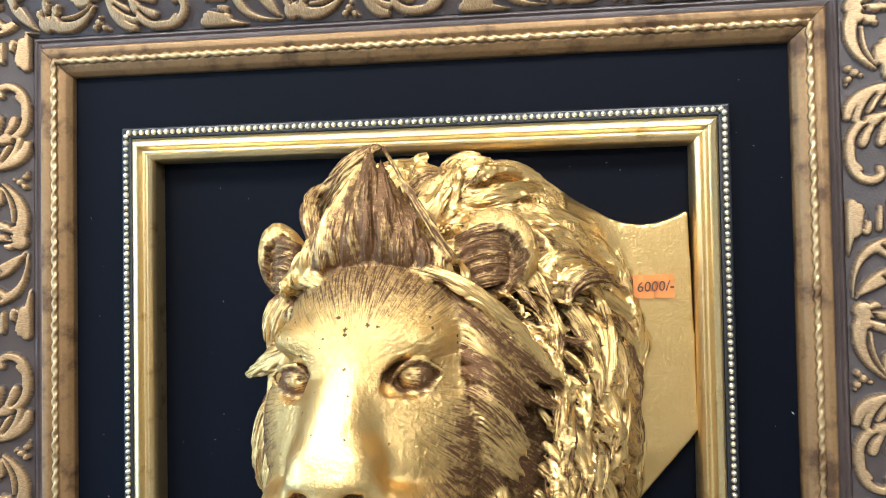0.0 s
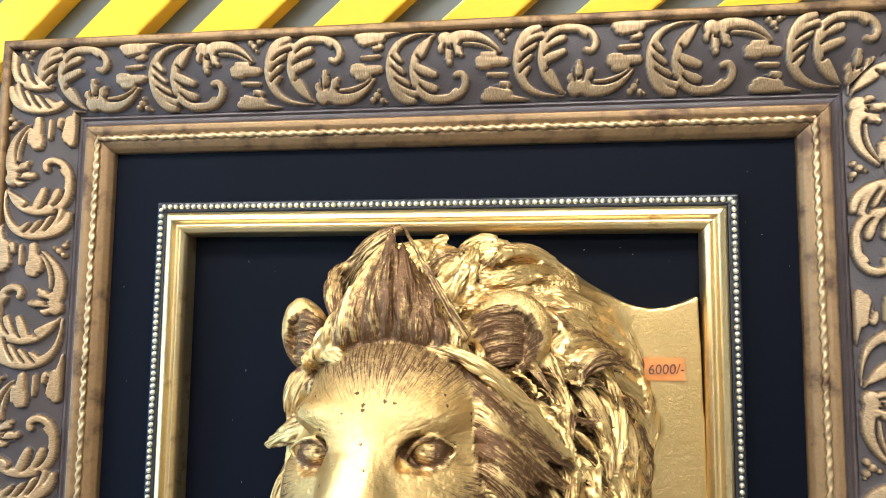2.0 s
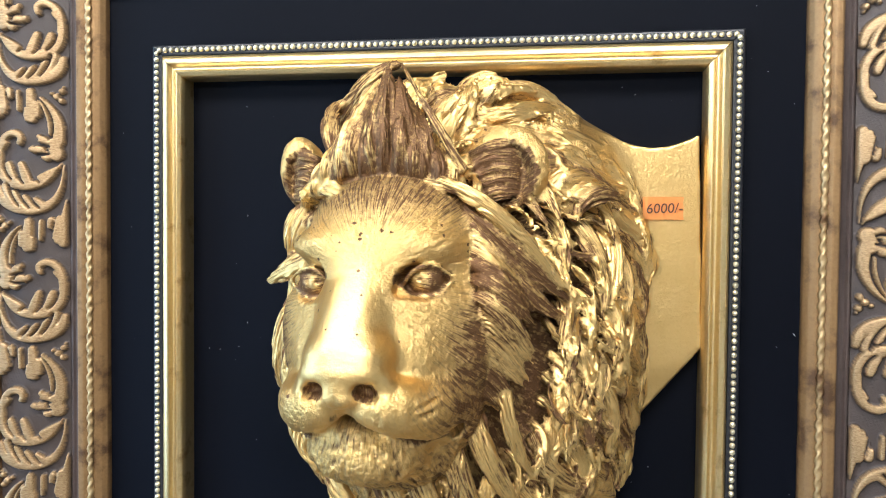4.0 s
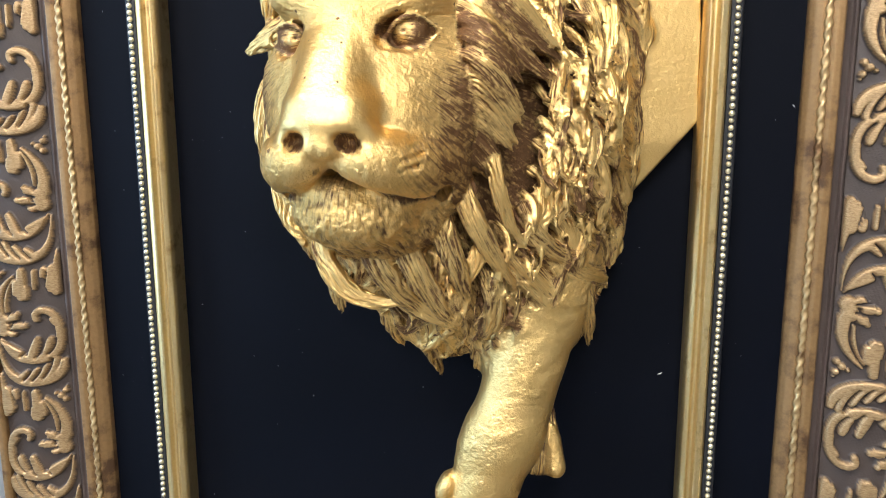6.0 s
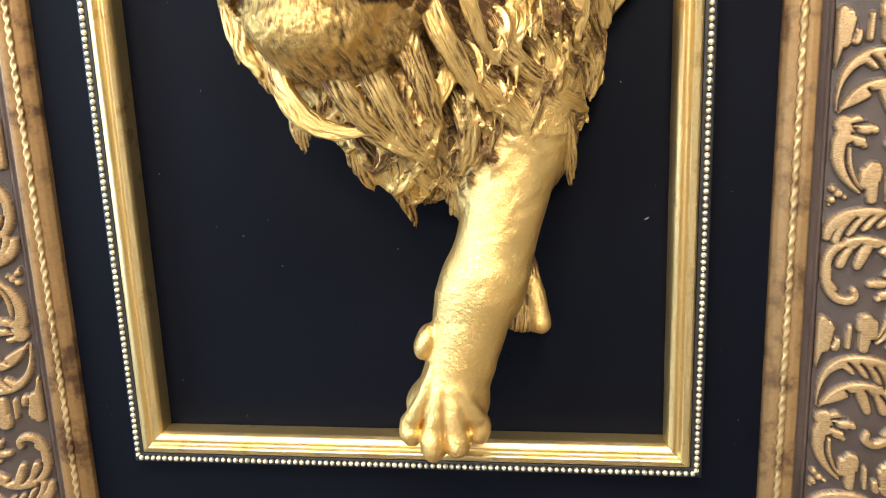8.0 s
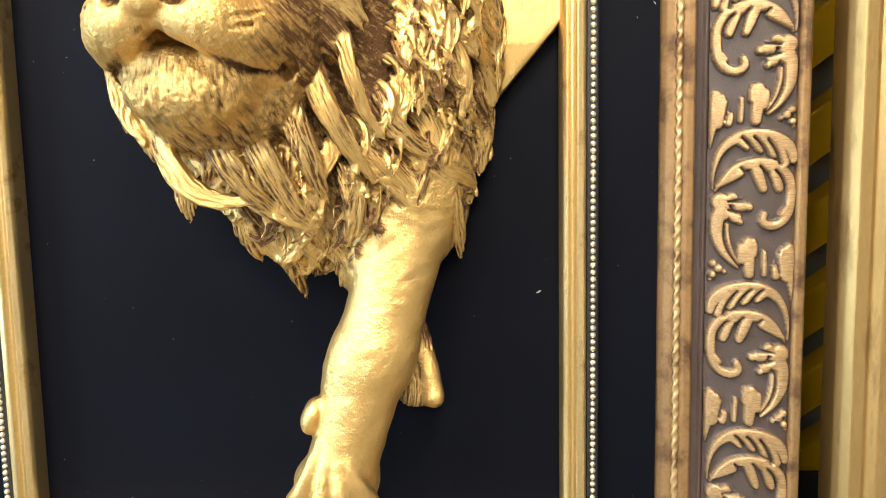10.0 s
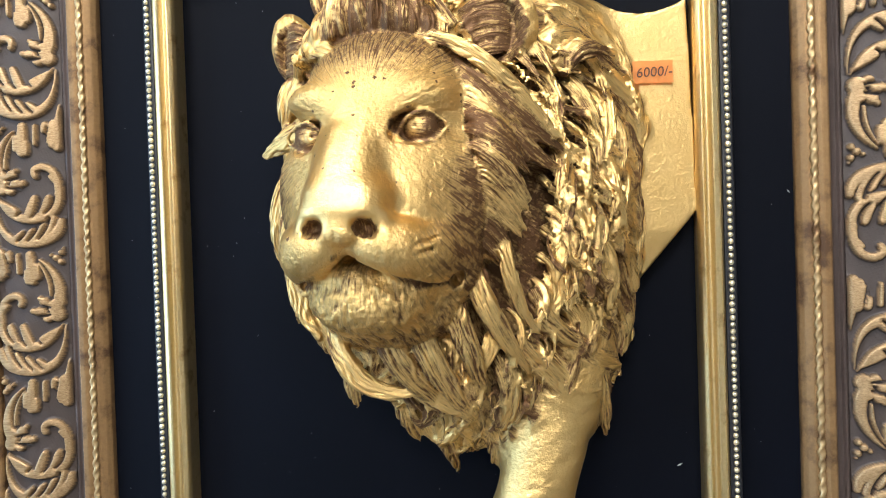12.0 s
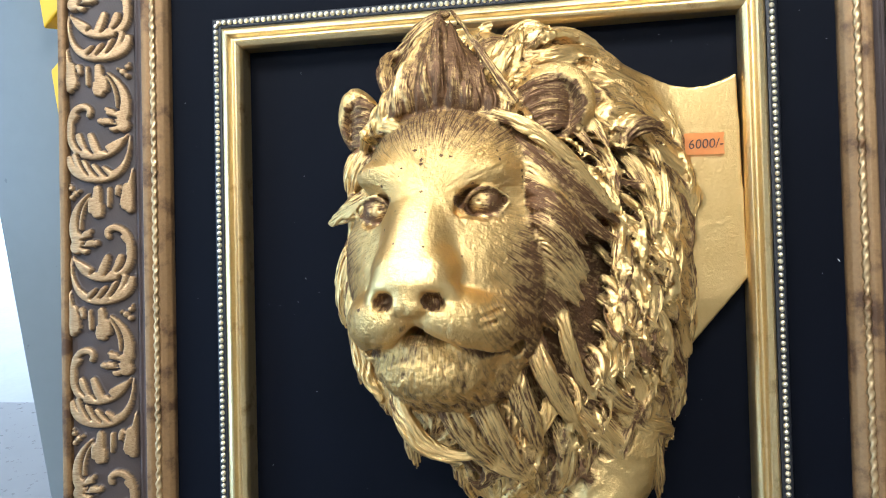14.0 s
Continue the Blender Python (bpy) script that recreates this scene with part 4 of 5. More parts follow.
lock(((0.040, -0.108, 0.845), (0.070, -0.122, 0.825), (0.098, -0.108, 0.790), (0.131, -0.092, 0.768)), 0.010, 0.016, 0.003, 0.002, 5, 0.35, 0.8, 0.75)
lock(((0.060, -0.100, 0.825), (0.080, -0.118, 0.790), (0.105, -0.105, 0.765), (0.128, -0.092, 0.752)), 0.008, 0.014, 0.003, 0.002, 4, 0.35, 0.8, 0.65)
lock(((0.076, -0.100, 0.715), (0.086, -0.118, 0.675), (0.088, -0.106, 0.640), (0.111, -0.088, 0.614)), 0.006, 0.0085, 0.0015, 0.002, 3, 0.4, 0.8, 0.0)
lock(((0.052, -0.098, 0.680), (0.068, -0.116, 0.645), (0.078, -0.104, 0.615), (0.099, -0.082, 0.582)), 0.009, 0.015, 0.003, 0.002, 5, 0.35, 0.8, 0.2)
lock(((0.036, -0.100, 0.662), (0.045, -0.118, 0.625), (0.058, -0.104, 0.595), (0.060, -0.080, 0.560)), 0.010, 0.016, 0.003, 0.002, 5, 0.35, 0.8, 0.35)
lock(((0.010, -0.105, 0.635), (0.018, -0.118, 0.605), (0.030, -0.104, 0.575), (0.050, -0.086, 0.546)), 0.010, 0.017, 0.003, 0.002, 5, 0.35, 0.8, 0.25)
lock(((-0.020, -0.108, 0.632), (-0.010, -0.120, 0.600), (0.005, -0.108, 0.580), (0.030, -0.088, 0.552)), 0.010, 0.017, 0.003, 0.002, 5, 0.35, 0.8, 0.3)
lock(((-0.066, -0.098, 0.632), (-0.058, -0.108, 0.590), (-0.036, -0.104, 0.562), (0.012, -0.104, 0.571)), 0.008, 0.014, 0.003, 0.002, 4, 0.35, 0.8, 0.0)
lock(((-0.004, -0.090, 0.585), (0.010, -0.098, 0.570), (0.025, -0.094, 0.560), (0.047, -0.086, 0.547)), 0.010, 0.014, 0.003, 0.002, 4, 0.3, 0.8, 0.05)
lock(((-0.050, -0.075, 0.600), (-0.056, -0.085, 0.575), (-0.052, -0.080, 0.553)), 0.010, 0.012, 0.002, 0.002, 4, 0.3, 0.8, 0.3)
lock(((-0.010, -0.060, 0.570), (-0.012, -0.070, 0.545), (-0.003, -0.052, 0.516)), 0.014, 0.017, 0.002, 0.002, 5, 0.3, 0.8, 0.3)
lock(((0.020, -0.050, 0.565), (0.018, -0.060, 0.530), (0.027, -0.022, 0.479)), 0.016, 0.020, 0.002, 0.002, 5, 0.3, 0.8, 0.4)
lock(((0.045, -0.050, 0.570), (0.048, -0.058, 0.535), (0.036, -0.030, 0.500)), 0.015, 0.018, 0.002, 0.002, 5, 0.3, 0.8, 0.5)
lock(((0.062, -0.045, 0.560), (0.066, -0.052, 0.530), (0.060, -0.035, 0.492)), 0.012, 0.014, 0.002, 0.002, 4, 0.3, 0.8, 0.4)
lock(((0.074, -0.080, 0.600), (0.094, -0.086, 0.565), (0.072, -0.068, 0.530)), 0.010, 0.013, 0.002, 0.002, 4, 0.3, 0.8, 0.1)
lock(((0.092, -0.080, 0.612), (0.116, -0.078, 0.580), (0.152, -0.030, 0.540)), 0.010, 0.015, 0.003, 0.002, 5, 0.35, 0.7, 0.1)
lock(((0.112, -0.076, 0.630), (0.138, -0.064, 0.590), (0.178, -0.020, 0.578)), 0.009, 0.014, 0.003, 0.002, 4, 0.35, 0.7, 0.15)
lock(((0.104, -0.084, 0.650), (0.118, -0.084, 0.612), (0.152, -0.052, 0.600)), 0.009, 0.013, 0.003, 0.002, 4, 0.35, 0.7, 0.3)
lock(((0.145, -0.040, 0.585), (0.165, -0.035, 0.555), (0.163, -0.015, 0.512)), 0.010, 0.013, 0.002, 0.002, 4, 0.35, 0.7, 0.3)
lock(((0.130, -0.050, 0.580), (0.146, -0.050, 0.550), (0.150, -0.025, 0.520)), 0.010, 0.013, 0.002, 0.002, 4, 0.35, 0.7, 0.2)
# far side of the face
lock(((-0.085, -0.085, 0.798), (-0.105, -0.085, 0.790), (-0.131, -0.076, 0.776)), 0.012, 0.010, 0.0040, 0.002, 3, 0.3, 0.8, 0.1)
lock(((-0.092, -0.080, 0.775), (-0.115, -0.085, 0.740), (-0.122, -0.080, 0.700), (-0.114, -0.080, 0.678)), 0.010, 0.014, 0.003, 0.002, 4, 0.35, 0.8, 0.1)
lock(((-0.096, -0.090, 0.735), (-0.105, -0.098, 0.700), (-0.104, -0.090, 0.660)), 0.010, 0.014, 0.003, 0.002, 4, 0.3, 0.8, 0.2)
lock(((-0.094, -0.085, 0.690), (-0.108, -0.090, 0.655), (-0.080, -0.095, 0.615)), 0.010, 0.014, 0.003, 0.002, 4, 0.3, 0.8, 0.0)
lock(((-0.078, -0.085, 0.640), (-0.078, -0.090, 0.615), (-0.066, -0.085, 0.595)), 0.010, 0.012, 0.002, 0.002, 4, 0.3, 0.8, 0.3)
lock(((-0.095, -0.078, 0.838), (-0.086, -0.108, 0.868), (-0.052, -0.125, 0.853)), 0.005, 0.010, 0.006, 0.002, 3, 0.35, 0.8, 0.1)
lock(((-0.094, -0.080, 0.842), (-0.108, -0.085, 0.820), (-0.110, -0.080, 0.800)), 0.010, 0.013, 0.003, 0.002, 4, 0.35, 0.8, 0.2)

# wisps over the locks below the cheek
for k in range(120):
    a = rnd.uniform(-2.3, 0.2)
    far = reach(a) * rnd.uniform(0.50, 0.85)
    mane_lock(MC[0] + far * math.cos(a), MC[2] + far * math.sin(a), rnd.uniform(0.03, 0.055), rnd.uniform(0.0030, 0.0046), rnd.uniform(0.006, 0.016), rnd.choice((0.0, 0.1, 0.4, 0.7)))

# foreleg, knee, paw and the second paw behind
lock(((0.128, -0.020, 0.600), (0.114, -0.040, 0.520), (0.088, -0.048, 0.430)), 0.042, 0.034, 0.034, 0.014, 0, 0, 0.9, 0.1, n=10)
lock(((0.090, -0.047, 0.440), (0.076, -0.053, 0.400), (0.060, -0.052, 0.340)), 0.034, 0.031, 0.031, 0.012, 0, 0, 0.9, 0.05)
ellipsoid((0.064, -0.052, 0.425), (0.014, 0.016, 0.030), 0.014, turn=-20)
ellipsoid((0.052, -0.042, 0.320), (0.038, 0.030, 0.030), 0.010)
for x, y, z, r in ((0.022, -0.062, 0.304, 0.0135), (0.043, -0.074, 0.297, 0.0145), (0.064, -0.072, 0.298, 0.0135), (0.082, -0.058, 0.304, 0.0120)):
    ellipsoid((x, y, z), (r * 0.86, r * 1.35, r * 1.15), 0.002, wash_shade=0.1)
    lock(((0.056 + (x - 0.052) * 0.4, -0.072, 0.365), (x * 0.6 + 0.022, -0.082, 0.335), (x, y - 0.005, z + 0.008)), 0.004, 0.007, 0.0098, 0.004, 0, 0, 1.0)
ellipsoid((0.037, -0.060, 0.385), (0.0095, 0.014, 0.017), 0.004, turn=-18)
lock(((0.121, 0.010, 0.450), (0.124, 0.004, 0.415), (0.122, 0.000, 0.384)), 0.010, 0.017, 0.020, 0.006, 3, 0.2, 1.0, 0.4)
lock(((0.128, 0.004, 0.420), (0.134, 0.000, 0.400), (0.136, -0.004, 0.384)), 0.008, 0.009, 0.010, 0.004, 0, 0, 1.0, 0.3)

# open flat on the back, so that it sits on the board
FIELD = np.maximum(FIELD, (AXES[1] - 0.0235)[None, :, None])


def skin(field, carried):
    """Naive surface nets: one point in each cell that the surface crosses."""
    inside = field < 0
    c = inside[:-1, :-1, :-1].astype(np.int8)
    total = np.zeros_like(c)
    for i in (0, 1):
        for j in (0, 1):
            for k in (0, 1):
                total += inside[i:i + c.shape[0], j:j + c.shape[1], k:k + c.shape[2]]
    cells = np.argwhere((total > 0) & (total < 8))
    index = np.full(c.shape, -1, dtype=np.int32)
    index[tuple(cells.T)] = np.arange(len(cells))
    acc = np.zeros((len(cells), 3))
    cnt = np.zeros((len(cells), 1))
    corners = [np.array((i, j, k)) for i in (0, 1) for j in (0, 1) for k in (0, 1)]
    for a in corners:
        for b in corners:
            if (b - a).sum() == 1 and (b >= a).all():
                fa, fb = field[tuple((cells + a).T)], field[tuple((cells + b).T)]
                hit = (fa < 0) != (fb < 0)
                t = fa / np.where(hit, fa - fb, 1)
                p = a + (b - a) * t[:, None]
                acc += np.where(hit[:, None], p, 0)
                cnt += hit[:, None]
    verts = LO + CELL * (cells + acc / np.maximum(cnt, 1))
    at = tuple((cells + np.round(acc / np.maximum(cnt, 1)).astype(int)).T)
    w = [c[at] for c in carried]
    quads = []
    for ax in range(3):
        b1, b2 = (ax + 1) % 3, (ax + 2) % 3
        sa = [slice(1, n - 1) for n in field.shape]
        sb = list(sa)
        sa[ax], sb[ax] = slice(0, field.shape[ax] - 1), slice(1, field.shape[ax])
        A, B = inside[tuple(sa)], inside[tuple(sb)]
        for flip in (False, True):
            e = np.argwhere((B & ~A) if flip else (A & ~B))
            base = e.copy()
            base[:, b1] += 1
            base[:, b2] += 1
            q = []
            for o1, o2 in ((-1, -1), (0, -1), (0, 0), (-1, 0)):
                v = base.copy()
                v[:, b1] += o1
                v[:, b2] += o2
                q.append(index[tuple(v.T)])
            q = np.stack(q[::-1] if flip else q, -1)
            quads.append(q)
    quads = np.concatenate(quads)
    return verts, quads[(quads >= 0).all(1)], w


def spread(values, quads, count):
    """Sum over each point of what its faces give it."""
    return sum(np.bincount(quads[:, c], values, count) for c in range(4))


def eased(values, quads, rounds):
    """Even out a value from point to point over the skin."""
    count = np.maximum(spread(np.ones(len(quads)), quads, len(values)), 1)
    for _ in range(rounds):
        values = spread(values[quads].mean(1), quads, len(values)) / count
    return values


def refine(verts, quads, fields):
    """One round of smooth subdivision; the fields go along, each new point taking a neighbour's value."""
    nv, nq = len(verts), len(quads)
    face = verts[quads].mean(1)
    pairs = np.sort(np.stack([quads, np.roll(quads, -1, 1)], -1).reshape(-1, 2), 1)
    key, where = np.unique(pairs[:, 0].astype(np.int64) * nv + pairs[:, 1], return_inverse=True)
    ends = np.stack([key // nv, key % nv], -1)
    share = np.bincount(where, minlength=len(key))[:, None]
    owner = np.repeat(np.arange(nq), 4)
    fsum = np.stack([np.bincount(where, face[owner, c], len(key)) for c in range(3)], -1)
    middle = verts[ends].mean(1)
    edge = (middle + fsum / share) / 2
    val = np.maximum(spread(np.ones(nq), quads, nv), 1)[:, None]
    favg = np.stack([spread(face[:, c], quads, nv) for c in range(3)], -1) / val
    deg = np.maximum(np.bincount(ends.ravel(), minlength=nv), 1)[:, None]
    mavg = np.stack([np.bincount(ends[:, 0], middle[:, c], nv) + np.bincount(ends[:, 1], middle[:, c], nv) for c in range(3)], -1) / deg
    moved = (favg + 2 * mavg + np.maximum(val - 3, 0) * verts) / np.maximum(val, 3)
    e = where.reshape(nq, 4) + nv
    f = np.arange(nq) + nv + len(key)
    out = np.concatenate([np.stack([quads[:, c], e[:, c], f, e[:, c - 1]], -1) for c in range(4)])
    carried = [np.concatenate([v, v[ends[:, 0]], v[quads[:, 0]]]) for v in fields]
    return np.concatenate([moved, edge, face]), out, carried


def value_noise(u, v, seed):
    """Smooth noise from 0 to 1 on a plane, with a seed for each point."""
    iu, iv = np.floor(u), np.floor(v)
    fu, fv = u - iu, v - iv
    fu, fv = fu * fu * (3 - 2 * fu), fv * fv * (3 - 2 * fv)

    def at(a, b):
        h = np.sin(a * 127.1 + b * 311.7 + seed * 74.7) * 43758.5453
        return h - np.floor(h)

    return (at(iu, iv) * (1 - fu) + at(iu + 1, iv) * fu) * (1 - fv) + (at(iu, iv + 1) * (1 - fu) + at(iu + 1, iv + 1) * fu) * fv


def combed(verts, ids):
    """For each point in a lock: its distance across the lock and along it."""
    across, along = np.zeros(len(verts)), np.zeros(len(verts))
    order = np.argsort(ids, kind='stable')
    cuts = np.searchsorted(ids[order], np.arange(len(LOCKS) + 1))
    for k, (c, up) in enumerate(LOCKS):
        pick = order[cuts[k]:cuts[k + 1]]
        if not len(pick):
            continue
        p, near, run = verts[pick], np.full(len(pick), 9.0), 0.0
        for a, b in zip(c[:-1], c[1:]):
            ab = b - a
            L = ab @ ab + 1e-12
            h = np.clip((p - a) @ ab / L, 0, 1)
            q = p - a - h[:, None] * ab
            sv = np.cross(ab / math.sqrt(L), up)
            sv /= np.linalg.norm(sv) + 1e-9
            d = (q * q).sum(1)
            win = d < near
            across[pick] = np.where(win, q @ sv, across[pick])
            along[pick] = np.where(win, run + h * math.sqrt(L), along[pick])
            near = np.minimum(near, d)
            run += math.sqrt(L)
    return across, along


lv, lq, (lw, lid) = skin(FIELD, (WASH_SHADE, LOCK))
lv, lq, (lw, lid) = refine(lv, lq, (lw.astype(float), lid.astype(int)))
lw = eased(lw, lq, 3)
lv = np.stack([eased(lv[:, c], lq, 1) for c in range(3)], -1)
is_hair = lid >= 0
border = (lid[lq] != lid[lq[:, :1]]).any(1).astype(float)
border = np.clip(eased(spread(border, lq, len(lv)), lq, 1), 0, 1)
normal = np.cross(lv[lq[:, 2]] - lv[lq[:, 0]], lv[lq[:, 3]] - lv[lq[:, 1]])
normal = np.stack([spread(normal[:, c], lq, len(lv)) for c in range(3)], -1)
normal /= np.linalg.norm(normal, axis=1)[:, None] + 1e-12
across, along = combed(lv, lid)
X, Y, Z = lv.T
# on bare skin the fur runs away from the bridge of the nose
rx, rz = X + 0.016, Z - 0.79
turned, out_r = np.arctan2(rx, rz) * 0.075, np.hypot(rx, rz)
across, along = np.where(is_hair, across, turned), np.where(is_hair, along, out_r)
seed = np.where(is_hair, lid % 97, 0).astype(float)
wander = value_noise(across / 0.007, along / 0.020, seed)
deep = (0.5 + 0.5 * np.cos(2 * math.pi * (across / 0.0048 + 2.4 * wander))) ** 2
fine = (0.5 + 0.5 * np.cos(2 * math.pi * (across / 0.0031 + 2.8 * wander + 0.3))) ** 2
patchy = np.clip(value_noise(across / 0.006, along / 0.018, seed + 5) * 1.6 - 0.2, 0, 1)
body = (X > 0.14) & (Y > -0.025) & (Z > 0.58) & ~is_hair
leg = (Z < 0.56) & ~is_hair
on_face = ~is_hair & ~body & ~leg
chin = on_face * np.clip((0.674 - Z) / 0.010, 0, 1) * np.clip((-0.085 - Y) / 0.02, 0, 1)
muzzle = on_face * np.clip((-0.165 - Y) / 0.012, 0, 1) * np.clip((Z - 0.702) / 0.006, 0, 1)
eyes = np.zeros(len(lv))
for ex, ez in ((-0.066, 0.781), (0.0235, 0.785)):
    eyes = np.maximum(eyes, on_face * np.clip((1.15 - np.hypot((X - ex) / 0.0185, (Z - ez) / 0.0125)) / 0.2, 0, 1))
fur = value_noise(across / 0.0027 + 2 * wander, along / 0.008, seed) - 0.5
tuft = value_noise(X / 0.0042 + 3 * wander, Z / 0.0065, 3.0) - 0.5 + 0.6 * (value_noise(X / 0.0021, Z / 0.0030, 8.0) - 0.5)
dent = is_hair * (1 - border) * (0.0014 * deep * patchy + 0.0005 * fine)
dent = dent + on_face * (1 - muzzle) * (1 - eyes) * (0.0011 * fur * (1 - chin) + 0.0020 * tuft * chin) + leg * 0.0009 * fur
lv = lv - normal * dent[:, None] * (Y < 0.02)[:, None]
lw = np.clip(lw + is_hair * (0.38 * deep * patchy + 0.10 * fine) * (1 - 0.5 * border) + chin * 0.2 * np.clip(tuft * 2, -0.5, 1) + on_face * (1 - eyes) * 0.15 * fur, 0, 1)
# brown painted into the mouth line and whisker creases to stand for shade
front_face = np.flatnonzero(on_face & (Y < -0.10) & (Z < 0.71))
for sgn in (-1, 1):
    m = mid(-0.17)
    lines = [([(mid(-0.2) - 0.002, -0.200, 0.684), (m + sgn * 0.014, -0.206, 0.668), (m + sgn * 0.040, -0.186, 0.660), (mid(-0.13) + sgn * 0.062, -0.126, 0.669)], 0.0055, 1.0)]
    lines += [([(m + sgn * 0.018, -0.213, z - 0.001), (m + sgn * 0.040, -0.224, z - 0.004), (m + sgn * 0.062, -0.172, z + 0.008)], 0.0034, 0.5) for z in (0.698, 0.6912, 0.6844)]
    for line, wide, dark in lines:
        near = np.full(len(front_face), 9.0)
        for p in bezier(line, 24):
            near = np.minimum(near, np.linalg.norm(lv[front_face] - p, axis=1))
        lw[front_face] = np.maximum(lw[front_face], dark * np.clip(1.6 - near / wide, 0, 1))
# dark paint flecks over the brows and the bridge
fleck = random.Random(11)
brow = np.flatnonzero(on_face & (Z > 0.70) & (Z < 0.83) & (Y < -0.12) & (np.abs(X + 0.016) < 0.07))
for k in range(110):
    p = lv[brow[fleck.randrange(len(brow))]]
    if fleck.random() < (0.12 if p[2] < 0.79 else 0.8):
        hit = brow[np.abs(lv[brow] - p).sum(1) < fleck.uniform(0.0008, 0.0022)]
        lw[hit] = 1.0
me = bpy.data.meshes.new("lion_statue")
fill_mesh(me, lv, lq)
coarse = np.where(is_hair, 0.12, np.where(body, 0.18, np.where(leg, 0.38, (0.65 - 0.42 * muzzle) * (1 - 0.85 * eyes))))
lh = eased(np.where(is_hair, 1.0, np.where(on_face, 0.4 * (1 - muzzle) * (1 - eyes), np.where(leg, 0.2, 0.0))) * (1 - border), lq, 1)
for key, val in (("wash_shade", lw), ("hair", lh), ("coarse", eased(coarse, lq, 3))):
    me.attributes.new(key, 'FLOAT', 'POINT').data.foreach_set("value", val.astype(np.float32))
comb_at = np.stack([across / 0.0016, along / 0.016, seed * 3.7], -1)
me.attributes.new("comb", 'FLOAT_VECTOR', 'POINT').data.foreach_set("vector", comb_at.astype(np.float32).reshape(-1))
me.materials.append(LION)
lion = new("lion_statue", me)
lion.matrix_world = LEAN_BACK
tagged(lion, "gold painted relief lion with flowing mane on black board", "statue")


# ---- price sticker ----
SX, SZ, SW, SHH = 0.2155, 0.8445, 0.0365, 0.0205
def body_front(x):
    """The body's face slopes back towards its edge."""
    return 0.006 - 0.012 * min(max((0.25 - x) / 0.1, 0), 1)


sy, slope = body_front(SX) - 0.0028, math.degrees(math.atan2(body_front(SX + 0.018) - body_front(SX - 0.018), 0.036))
tag = thing("price_sticker", LEAN_BACK @ pose(SX, sy, SZ, 90, 0, slope), "orange paper price sticker with handwritten figures", "sticker")
bm = bmesh.new()
n = 8
front = []
for i in range(n + 1):
    x = -SW / 2 + SW * i / n
    wave = 0.0005 * math.sin(i * 1.1)
    front.append([bm.verts.new((x + 0.0004 * math.sin(3 * j + i), -SHH / 2 + SHH * j / 4, 0.0003 + wave + 0.0002 * math.cos(j))) for j in range(5)])
for i in range(n):
    for j in range(4):
        bm.faces.new((front[i][j], front[i + 1][j], front[i + 1][j + 1], front[i][j + 1]))
bmesh.ops.solidify(bm, geom=bm.faces[:], thickness=0.0002)
part("paper", bm, ORANGE, tag)
fc = bpy.data.curves.new("figures", 'FONT')
fc.body, fc.size, fc.align_x, fc.align_y, fc.extrude, fc.space_character = "6000/-", 0.0125, 'CENTER', 'CENTER', 0.00012, 1.02
fc.shear = 0.12
fc.materials.append(INK)
fo = new("writing", fc)
fo.parent = tag
fo.matrix_basis = pose(0.001, -0.0005, 0.0013, 0, 0, 2)

# ---- neighbouring frame ----
NX0, NX1, NZ0, NZ1 = 0.615, 1.25, 0.18, 1.12
ring2 = Ring(NX0, NX1, NZ0, NZ1)
next_at = (0.93, 0, NZ0 - 0.123)
neighbour = thing("gilt_picture_frame", LEAN_BACK @ Matrix.Translation(next_at), "ridged gold frame with a dark carved inner band", "picture frame")
TO_NEXT = Matrix.Translation([-v for v in next_at])
RIDGES = rounded([(0.058, 0.028), (0.058, -0.004), (0.066, -0.010), (0.074, -0.006), (0.078, -0.009), (0.090, -0.013), (0.098, -0.008), (0.102, -0.011), (0.113, -0.013), (0.119, -0.006), (0.123, 0.0), (0.123, 0.028)])
NBAND = rounded([(0.004, 0.028), (0.004, 0.006), (0.020, 0.0), (0.050, -0.002), (0.0575, -0.001), (0.0575, 0.028)])
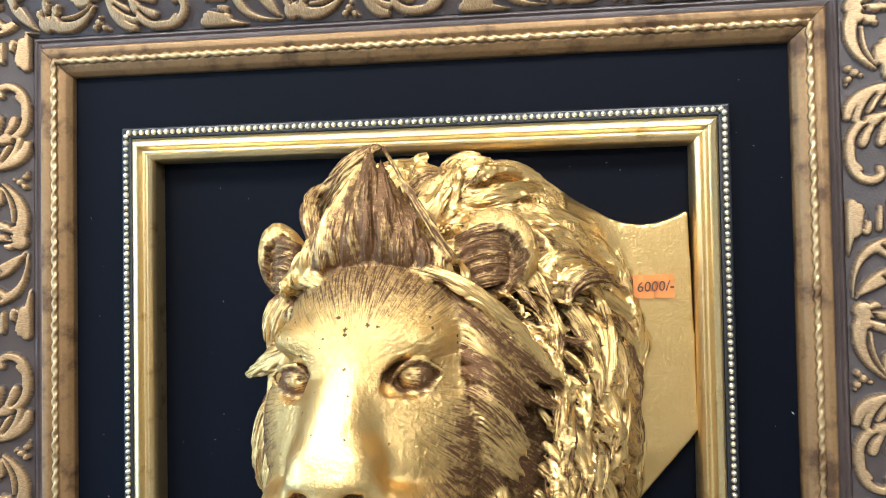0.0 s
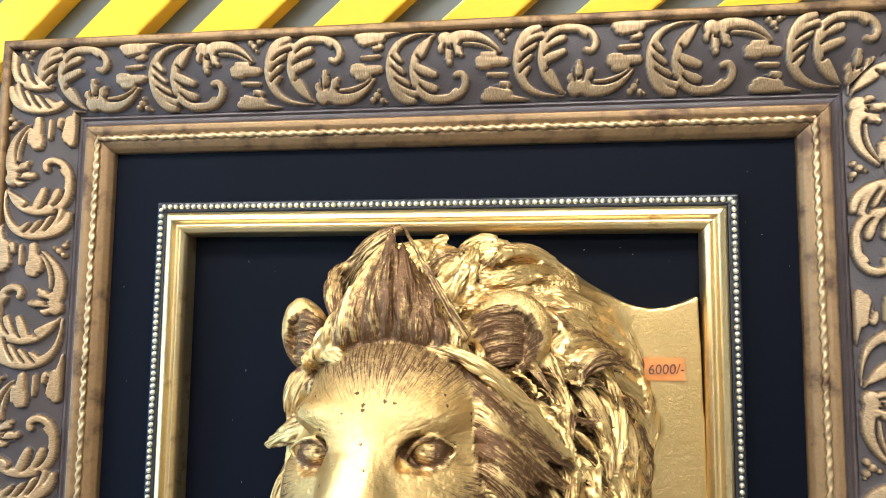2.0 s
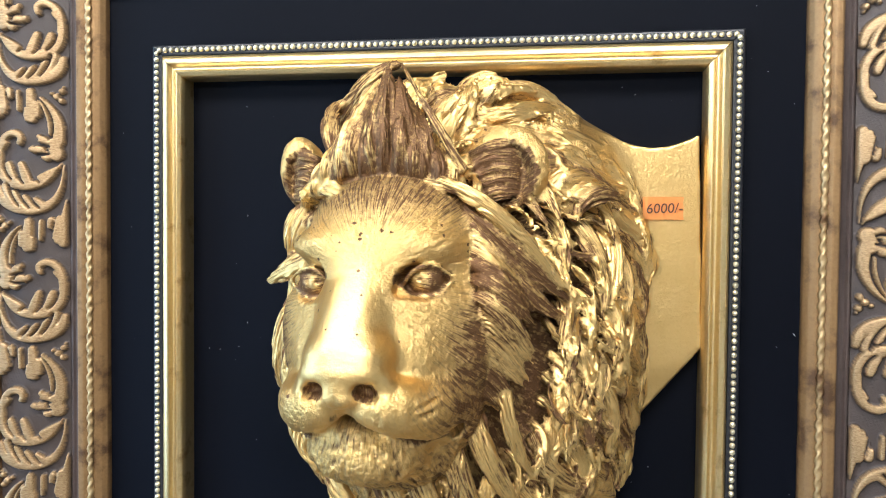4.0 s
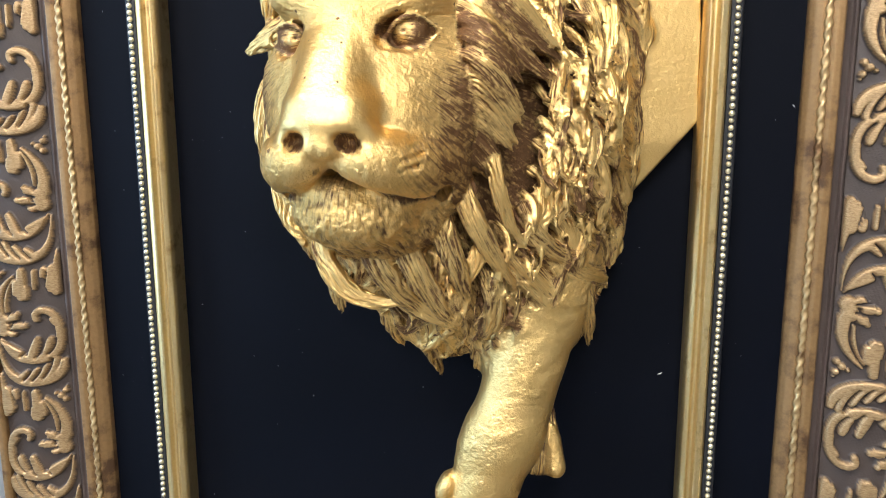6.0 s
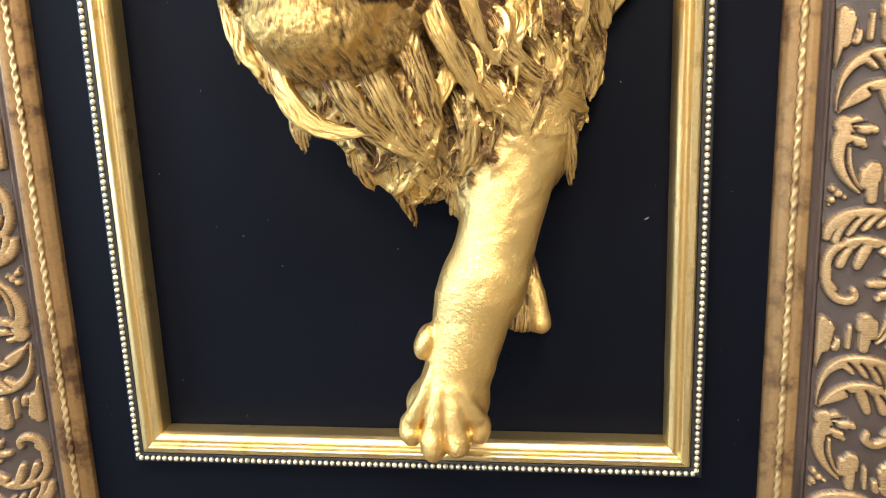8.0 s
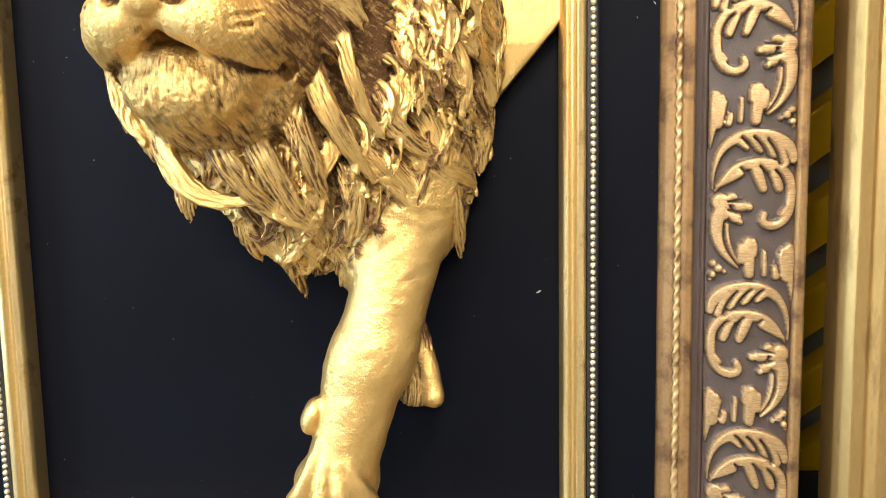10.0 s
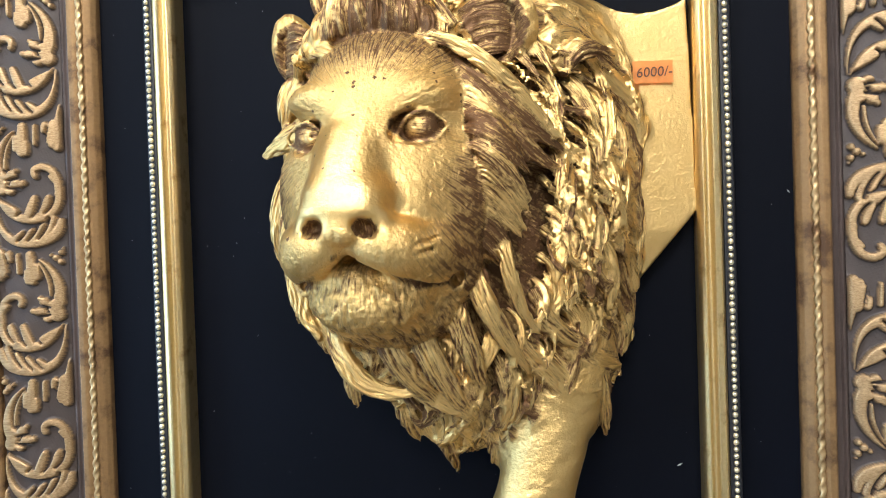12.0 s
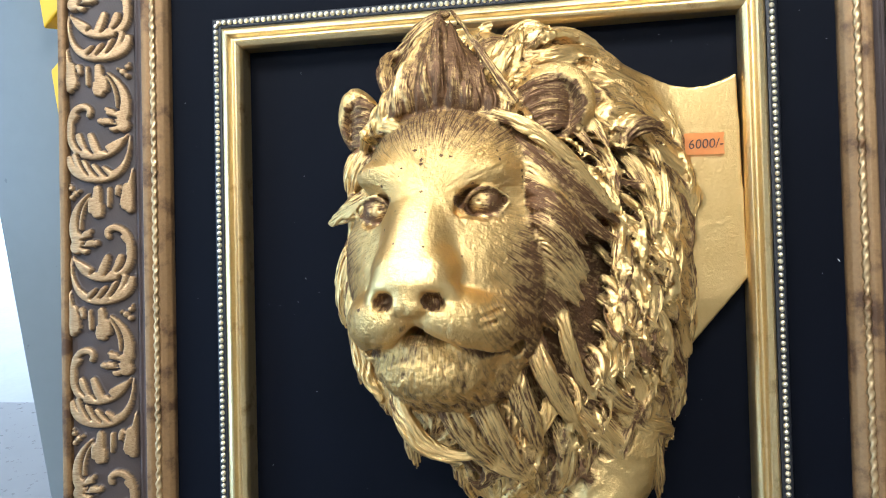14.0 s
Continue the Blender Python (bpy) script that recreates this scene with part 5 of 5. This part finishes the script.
for side in range(4):
    r = part("gilt_rail", ring2.sweep(side, RIDGES), AGED, neighbour, "", TO_NEXT)
    part("carved_band", ring2.sweep(side, NBAND), COVE, r, "dark inner band")
    if side == 3:
        for k in range(13):
            bm = bmesh.new()
            z = NZ0 + 0.03 + 0.072 * k
            for q in range(5):
                a = 0.6 + q * 0.9
                m = Matrix.Translation((NX0 - 0.030 + 0.014 * math.cos(a), -0.004, z + 0.022 * math.sin(a))) @ pose(0, 0, 0, 0, 40 * q, 0) @ Matrix.Diagonal((0.007, 0.004, 0.014, 1))
                bmesh.ops.create_icosphere(bm, subdivisions=2, radius=1, matrix=m)
            part("leaf_boss", bm, ROPE, r)
panel2 = part("backing_board", box(NX0 - 0.002, NX1 + 0.002, 0.016, 0.026, NZ0 - 0.002, NZ1 + 0.002), SUEDE)
panel2.matrix_world = LEAN_BACK
tagged(panel2, "black suede board inside the ridged gold frame", "backing board")

# ---- lint and dust on the suede ----
verts, faces = [], []
lr = random.Random(3)
spots = [(0.233, 0.0236, 0.476, 0.0018), (0.334, 0.0116, 0.731, 0.0014)]
for k in range(70):
    x, z = lr.uniform(-0.245, 0.25), lr.uniform(0.27, 0.965)
    spots.append((x, 0.0237, z, lr.choice((0.0003, 0.0004, 0.0006))))
for k in range(26):
    sgn = lr.choice((-1, 1))
    spots.append((sgn * lr.uniform(0.29, 0.335), 0.0117, lr.uniform(0.25, 1.05), lr.choice((0.0003, 0.0005))))
for x, y, z, r in spots:
    b0 = len(verts)
    a = lr.uniform(0, 3.14)
    ca, sa = math.cos(a), math.sin(a)
    for dx, dz in ((-1.6, 0), (0, -0.5), (1.6, 0.2), (0.2, 0.5)):
        verts.append((x + r * (dx * ca - dz * sa), y, z + r * (dx * sa + dz * ca)))
    verts.append((x, y - r * 0.5, z))
    faces += [(b0, b0 + 1, b0 + 4), (b0 + 1, b0 + 2, b0 + 4), (b0 + 2, b0 + 3, b0 + 4), (b0 + 3, b0, b0 + 4)]
me = bpy.data.meshes.new("lint")
me.from_pydata(verts, [], faces)
me.materials.append(LINT)
lint = new("lint", me)
lint.matrix_world = LEAN_BACK
tagged(lint, "tiny pale specks of lint on the black suede", "lint", "", "stuff")
